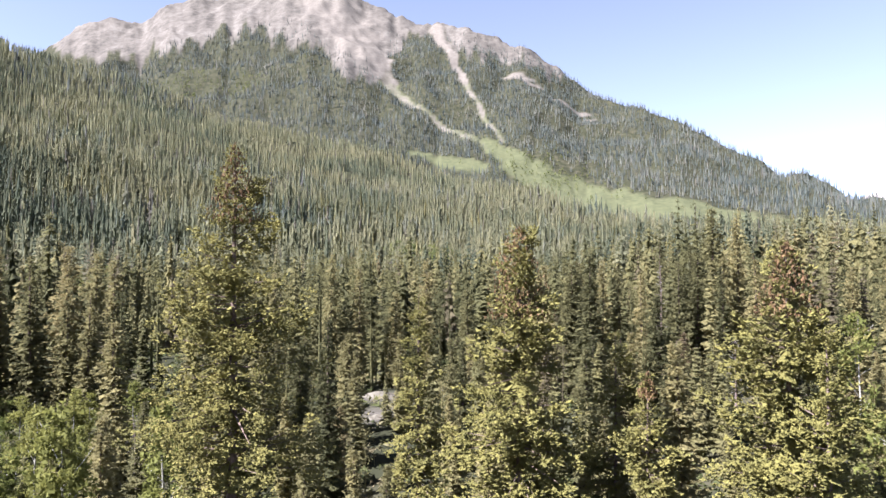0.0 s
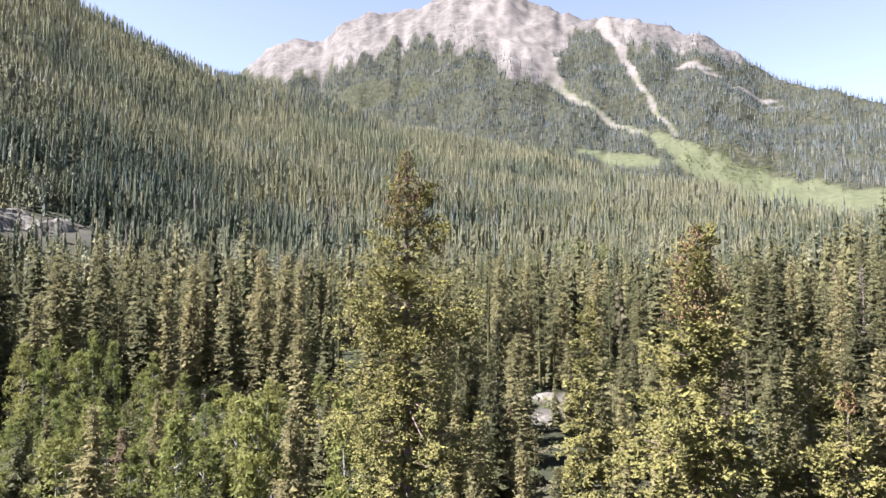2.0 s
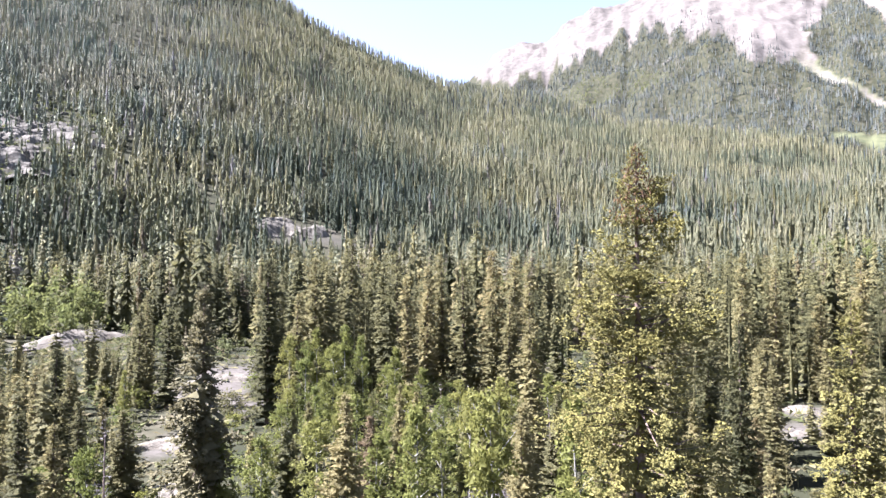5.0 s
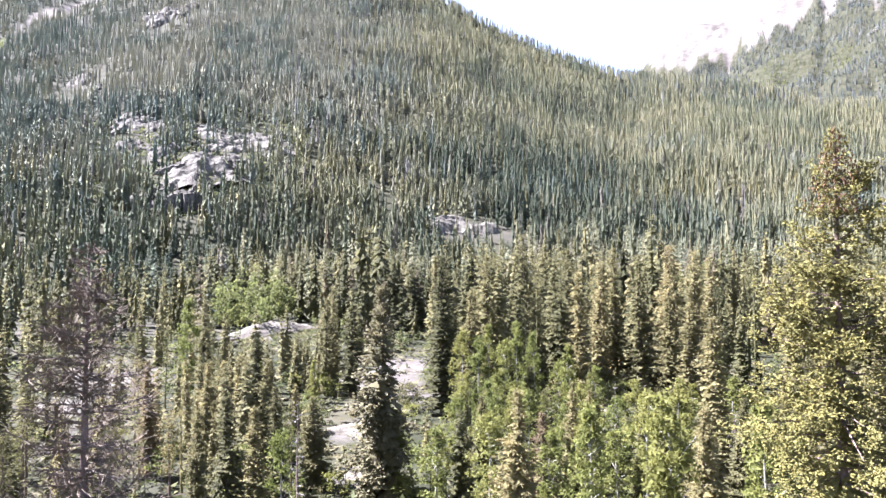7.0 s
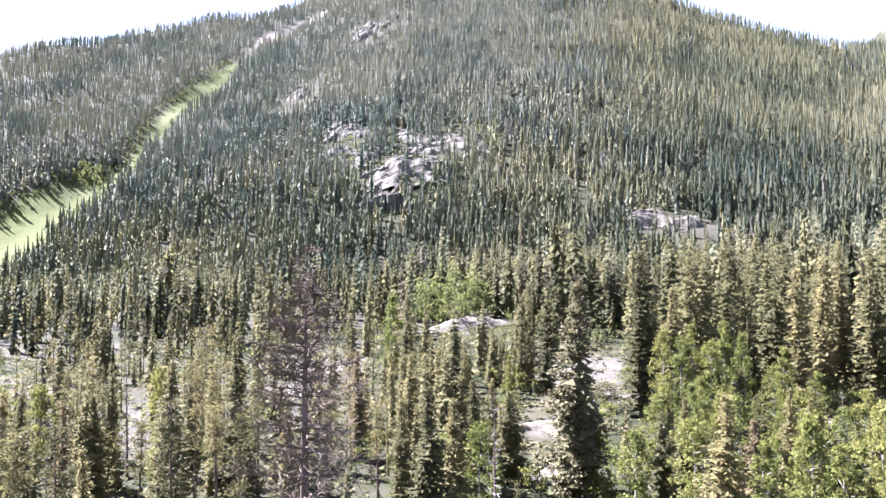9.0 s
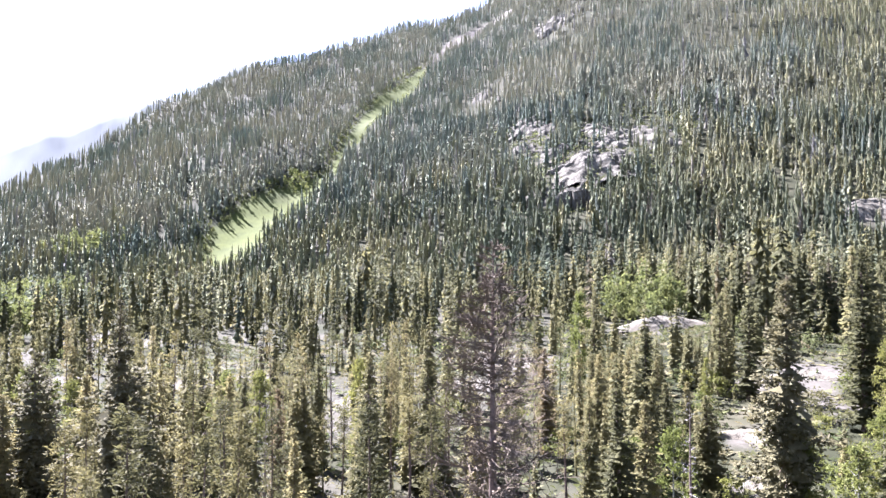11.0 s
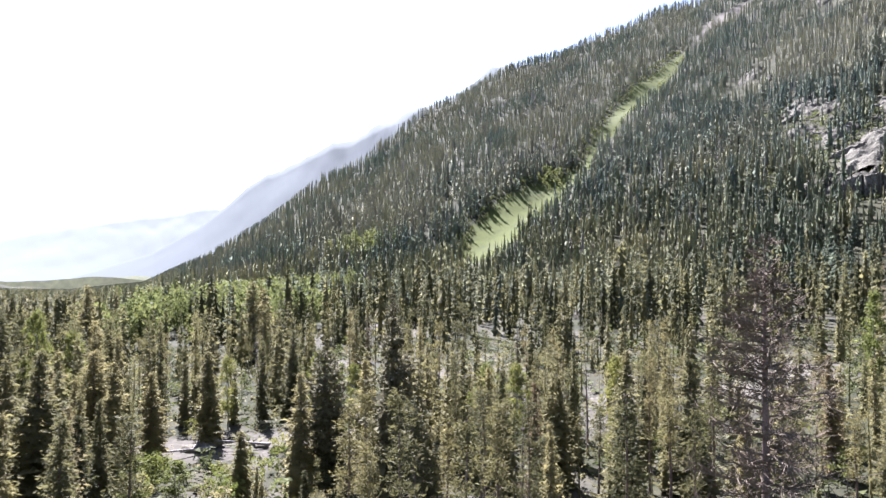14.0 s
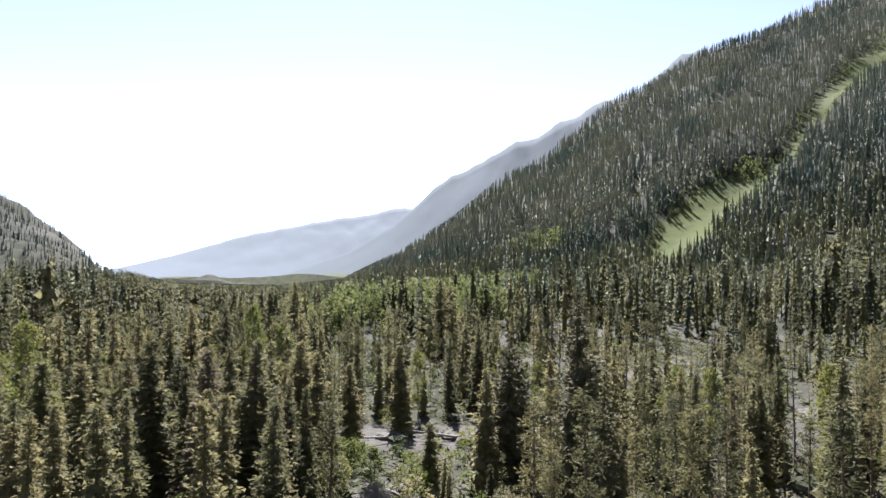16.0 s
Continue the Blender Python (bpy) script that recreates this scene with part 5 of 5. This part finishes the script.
def rock_field(label, az0, az1, d0, d1, seed, bulk=5.0, bias=0.47, step=9.0, cell=1.3, mat=None):
    """Bedrock that breaks through the slope in ragged ledges."""
    a0, a1 = radians(az0), radians(az1)
    na, nd = int((a1 - a0) * (d0 + d1) / 2 / cell), int((d1 - d0) / cell)
    a, d = np.meshgrid(np.linspace(a0, a1, na), np.linspace(d0, d1, nd))
    x, y = -np.sin(a) * d, np.cos(a) * d
    edge = np.minimum(1, 4 * np.minimum((a - a0) / (a1 - a0), (a1 - a) / (a1 - a0))) * np.minimum(1, 4 * np.minimum((d - d0) / (d1 - d0), (d1 - d) / (d1 - d0)))
    lump = fbm(x / 15 + seed, y / 15 + 3 * seed, 4) - bias - 0.25 * (1 - edge)
    run = (d + 14 * fbm(x / 18 + seed, y / 18, 3)) / step
    ledge = np.clip((run % 1.0) * 5, 0, 1) * (1 - 0.75 * (run % 1.0))
    block = np.floor(fbm(x / 5 + 7, y / 5 + seed, 2) * 9) / 9
    rise_ = np.where(lump > 0, lump * bulk * 2.4 + (ledge * 0.36 + block * 0.3) * bulk * np.clip(lump * 9, 0, 1), lump * bulk * 6)
    z = land(x, y) - 0.5 + rise_ + (fbm(x / 1.7, y / 1.7, 2) - 0.5) * 0.9
    i, k = np.meshgrid(np.arange(nd - 1), np.arange(na - 1), indexing="ij")
    n = i * na + k
    seen = (lump[:-1, :-1] > -0.12) | (lump[1:, 1:] > -0.12)
    f = np.stack([n, n + 1, n + na + 1, n + na], -1)[seen]
    used_ = np.unique(f)
    v = np.stack([x, y, z], -1).reshape(-1, 3)[used_]
    me = mesh_from("rock_ledge", v, np.searchsorted(used_, f), mat or granite)
    return tagged(new("rock_ledge", me), label, "rock outcrop", "outcrops on the slopes")


rock_field("pale weathered granite ledges among sparse trees on the hillside", 67.6, 72.4, 474, 550, 1, 5.5, 0.38)
rock_field("pale granite slabs stepping across the wooded hillside", 61.6, 69.2, 402, 474, 2, 5.5, 0.39)
rock_field("rough granite ledge above a short cliff", 64.4, 70.4, 382, 420, 4, 5.5, 0.38)
rock_field("low pale rock showing between thin trees", 58.0, 66.4, 440, 510, 5, 4.0, 0.47)
rock_field("broken pale rock band on a bank among conifers", 39.6, 48.8, 338, 374, 6, 4.5, 0.53)
outcrop("rock_outcrop", "loose granite blocks on the hillside ledges", band(62.5, 71.5, 405, 520, 50, 0.8, 2.4, 0.6), granite_rocks)


def cliff(label, az0, az1, d, depth, high, seed):
    """A short cliff: an upright face split into blocks, with a rounded pale top that runs back into the slope."""
    g = np.random.RandomState(seed)
    n, face, back = 60, 9, 7
    u = np.linspace(0, 1, n)
    cuts = np.sort(g.uniform(0.05, 0.95, 6))
    block = np.searchsorted(cuts, u)
    step = g.uniform(-1.6, 1.6, 8)[block]
    crack = np.exp(-(np.abs(u[:, None] - cuts).min(1) * 60) ** 2)
    a = np.radians(az0 + (az1 - az0) * u)
    bulge = 1 - (2 * u - 1) ** 4
    lift = high * (0.45 + 0.55 * bulge) * (0.9 + 0.2 * g.rand(8)[block])
    rows = []
    for k in range(face):
        s = k / (face - 1)
        r = d + 3.5 * (1 - bulge) + step + 1.8 * crack + 0.9 * s + g.normal(0, 0.18, n)
        foot = land(-np.sin(a) * r, np.cos(a) * r) - 1.5
        rows.append((r, foot + (lift + 1.5) * s + (g.normal(0, 0.2, n) if k else 0)))
    r0, z0 = rows[-1]
    for k in range(1, back + 1):
        s = k / back
        r = r0 + depth * s
        rear = land(-np.sin(a) * (r0 + depth), np.cos(a) * (r0 + depth)) - 0.8
        rows.append((r, z0 + (rear - z0) * s ** 1.5 + 1.2 * math.sin(math.pi * s) * bulge + g.normal(0, 0.16, n)))
    v = np.stack([np.stack([-np.sin(a) * r, np.cos(a) * r, z], -1) for r, z in rows]).reshape(-1, 3)
    i, k = np.meshgrid(np.arange(face + back - 1), np.arange(n - 1), indexing="ij")
    f = np.stack([i * n + k, i * n + k + 1, (i + 1) * n + k + 1, (i + 1) * n + k], -1).reshape(-1, 4)
    return tagged(new("rock_cliff", mesh_from("rock_cliff", v, f, granite)), label, "rock outcrop", "outcrops on the slopes")


cliff("steep dark-faced granite cliff with a pale top", 64.9, 68.4, 374, 15, 9.5, 9)
cliff("broken granite step beside the cliff", 68.6, 70.6, 392, 14, 6.0, 10)
cliff("long low granite ledge across the hillside", 61.5, 68.6, 430, 16, 4.5, 11)
outcrop("rock_outcrop", "scattered pale granite blocks among thin trees", band(58.6, 66.0, 446, 505, 60, 1.2, 3.6, 0.42), granite_rocks)
rock_field("small pale granite knob high on the slope", 72.4, 75.4, 650, 705, 7, 6.0, 0.38)
rock_field("bright granite patches high on the wooded slope", 64.5, 70.5, 790, 880, 8, 9.0, 0.48, 12.0, 2.0)
outcrop("rock_outcrop", "bright bare rock below the ridge crest", band(39.6, 41.0, 905, 930, 4, 5, 9, 0.4), granite_rocks)
outcrop("rock_outcrop", "pale rock patch in the forest below the peak", band(13.4, 14.4, 1860, 1900, 6, 6, 11, 0.4), granite_rocks)


def mound(label, az, d, wide, high, seed):
    """A smooth heap of gravel."""
    g = np.random.RandomState(seed)
    a, t = np.meshgrid(np.linspace(0, 2 * np.pi, 28, endpoint=False), np.linspace(0, 1, 13))
    edge = wide * (1 + 0.25 * np.sin(a * 2 + seed) + 0.12 * np.sin(a * 5 + 2 * seed))
    v = np.stack([edge * t * np.cos(a), 0.7 * edge * t * np.sin(a), high * (1 - t ** 1.6) + (fbm(edge * t * np.cos(a) / 1.6 + 9 * seed, edge * t * np.sin(a) / 1.6, 3) - 0.5) * (0.12 + 0.15 * high) + g.normal(0, 0.03, t.shape) * high - 0.3], -1).reshape(-1, 3)
    i, j = np.meshgrid(np.arange(12), np.arange(28), indexing="ij")
    k = (j + 1) % 28
    f = np.stack([i * 28 + j, (i + 1) * 28 + j, (i + 1) * 28 + k, i * 28 + k], -1).reshape(-1, 4)
    ob = tagged(new("gravel_mound", mesh_from("gravel_mound", v, f, gravel, None, True)), label, "gravel mound", "gravel banks")
    ob.matrix_basis = pose(*at(az, d), 0, 0, az + 20)
    return ob


mound("smooth pale gravel mound between the conifers", 59.6, 168, 11.0, 3.2, 1)
mound("pale sunlit gravel bank beside a dark spruce", 53.0, 104, 4.4, 1.3, 2)
mound("pale gravel bank in a small clearing", 49.2, 112, 5.0, 1.2, 3)
mound("bright gravel patch between spruces", 5.0, 94, 2.9, 1.0, 4)
mound("pale gravel bank between tall spruces", 5.2, 83, 2.3, 0.6, 8)
mound("steep pale gravel bank behind a slender spruce", 52.6, 80, 4.4, 0.8, 9)
mound("pale gravel slope among aspens", 53.2, 65, 3.2, 0.9, 10)
mound("sandy rise in the open pine wood", 84.8, 100, 3.6, 0.8, 5)
mound("sandy rise among young pines", 75.4, 108, 4.0, 0.8, 6)
mound("pale dry bank among pines", 70.7, 125, 4.5, 0.9, 7)
for az, d, w in ((105.2, 82, 1.8), (104.2, 84, 1.3), (106.3, 80, 1.5), (111.0, 78, 1.6), (112.2, 80, 1.2), (116.6, 81, 1.9), (115.6, 83, 1.4), (117.6, 80, 1.3), (117.2, 61, 1.6), (115.9, 62, 1.3), (135.6, 67, 1.5), (143.0, 128, 2.4)):
    b = tagged(new("boulder", rk.choice(pale_rocks)), "pale granite boulder on the dry forest floor", "boulder", "boulders in the pine wood")
    px, py, pz = at(az, d)
    b.matrix_basis = pose(px, py, pz + 0.1, rk.uniform(-6, 6), rk.uniform(-6, 6), rk.uniform(0, 360)) @ Matrix.Diagonal((w, w * 0.8, w * 0.8, 1))


def fallen_log(az, d, length, turn):
    v, f = stem(np.random.RandomState(int(d)), length, 0.16, 7, 6, 0.05, 0.3)
    ob = tagged(new("fallen_log", mesh_from("fallen_log", v, f, twig_grey, None, True)), "bleached grey fallen trunk lying on the ground", "log", "fallen logs")
    px, py, pz = at(az, d)
    ob.matrix_basis = pose(px, py, pz + 0.35, 84, 0, turn)
    return ob


for row in ((116.2, 79, 7, 60), (117.0, 82, 5, 110), (111.5, 79, 6, 20), (117.8, 62, 5, 140), (107.0, 82, 6, 75)):
    fallen_log(*row)


def dry_shrub(label, az, d, wide, high, seed):
    """A bare twiggy shrub."""
    g = np.random.RandomState(seed)
    n = 160
    a, u = g.uniform(0, 2 * np.pi, n), g.uniform(0.1, 1, n)
    start = np.stack([0.3 * g.normal(0, 1, n), 0.3 * g.normal(0, 1, n), np.zeros(n)], 1)
    mid = start + np.stack([wide * 0.5 * u * np.cos(a), wide * 0.5 * u * np.sin(a), high * (0.95 - 0.35 * u)], 1) * 0.6
    end = start + np.stack([wide * u * np.cos(a), wide * u * np.sin(a), high * (1.05 - 0.5 * u ** 2)], 1)
    k = np.repeat(np.arange(n), 5)
    s = mid[k] + (end - mid)[k] * g.uniform(0, 1, (len(k), 1))
    tip = s + g.normal(0, 0.3, s.shape)
    v, f = join(sticks(start, mid, np.full(n, 0.03), np.full(n, 0.02)), sticks(mid, end, np.full(n, 0.02), np.full(n, 0.01)), sticks(s, tip, np.full(len(k), 0.013), np.full(len(k), 0.006)))
    ob = tagged(new("dry_shrub", mesh_from("dry_shrub", v, f, twig_grey)), label, "shrub", "dry shrubs")
    ob.matrix_basis = pose(*at(az, d))
    return ob


dry_shrub("bleached leafless shrub with tangled grey twigs", 26.6, 52, 2.2, 3.2, 1)
dry_shrub("bleached leafless shrub beside the aspens", 29.0, 51, 1.6, 3.4, 2)
dry_shrub("grey twiggy bush at the wood's edge", 118.4, 56, 1.6, 2.2, 3)
leafy = [mesh_from("shrub", *aspen_crown(np.random.RandomState(90 + k), 2.6, 1.6, 22, 20, 0.1, 0.24), (leaves_near, needles_near)[k % 2]) for k in range(3)]
for n in range(110):
    az, d = (rk.uniform(20, 60), rk.uniform(44, 108)) if n < 70 else ((rk.uniform(113, 124), rk.uniform(56, 72)) if n < 84 else (rk.uniform(62, 146), rk.uniform(50, 90)))
    px, py, pz = at(az, d)
    b = tagged(new("shrub", leafy[n % 3]), "low leafy green shrub on the forest floor", "shrub", "leafy shrubs")
    s = rk.uniform(0.7, 1.3)
    b.matrix_basis = pose(px, py, pz - 0.1, 0, 0, rk.uniform(0, 360)) @ Matrix.Diagonal((s, s, s, 1))

# dry grass, saplings and litter under the trees
gr = np.random.RandomState(77)
x, y, az, r = spots(gr, -38, 150, 6, 175, 4.2)
clear = covers(x, y, land(x, y))["bare"]
keep = gr.rand(len(x)) < np.where(clear > 0.6, 0.25, 0.9)
x, y = x[keep], y[keep]
height = gr.uniform(0.4, 1.5, len(x))
scatter("undergrowth", "dry grass tufts and low green plants on the forest floor", "undergrowth", leaves_dry, [broad_tuft(90 + k) for k in range(5)], x, y, height, height * gr.uniform(1.2, 2.6, len(x)), gr.rand(len(x)), 0.1)
x, y, az, r = spots(gr, -38, 150, 40, 190, 34)
keep = (covers(x, y, land(x, y))["bare"] < 0.5) & (gr.rand(len(x)) < np.interp(az, [-38, 15, 25, 150], [0.25, 0.3, 1, 1]))
x, y = x[keep], y[keep]
height = gr.uniform(1.0, 3.4, len(x))
scatter("low_bushes", "low green willow and aspen bushes between the conifers", "bushes", leaves_low, [leafy_crown(60 + k) for k in range(4)], x, y, height, height * gr.uniform(0.8, 1.5, len(x)), gr.rand(len(x)), 0.2)
x, y, az, r = spots(gr, 57, 73, 370, 550, 6)
height = gr.uniform(0.8, 2.4, len(x))
scatter("undergrowth", "low scrub growing round the granite ledges", "undergrowth", leaves_low, [broad_tuft(120 + k) for k in range(4)], x, y, height, height * gr.uniform(1.0, 2.0, len(x)), gr.rand(len(x)), 0.1)
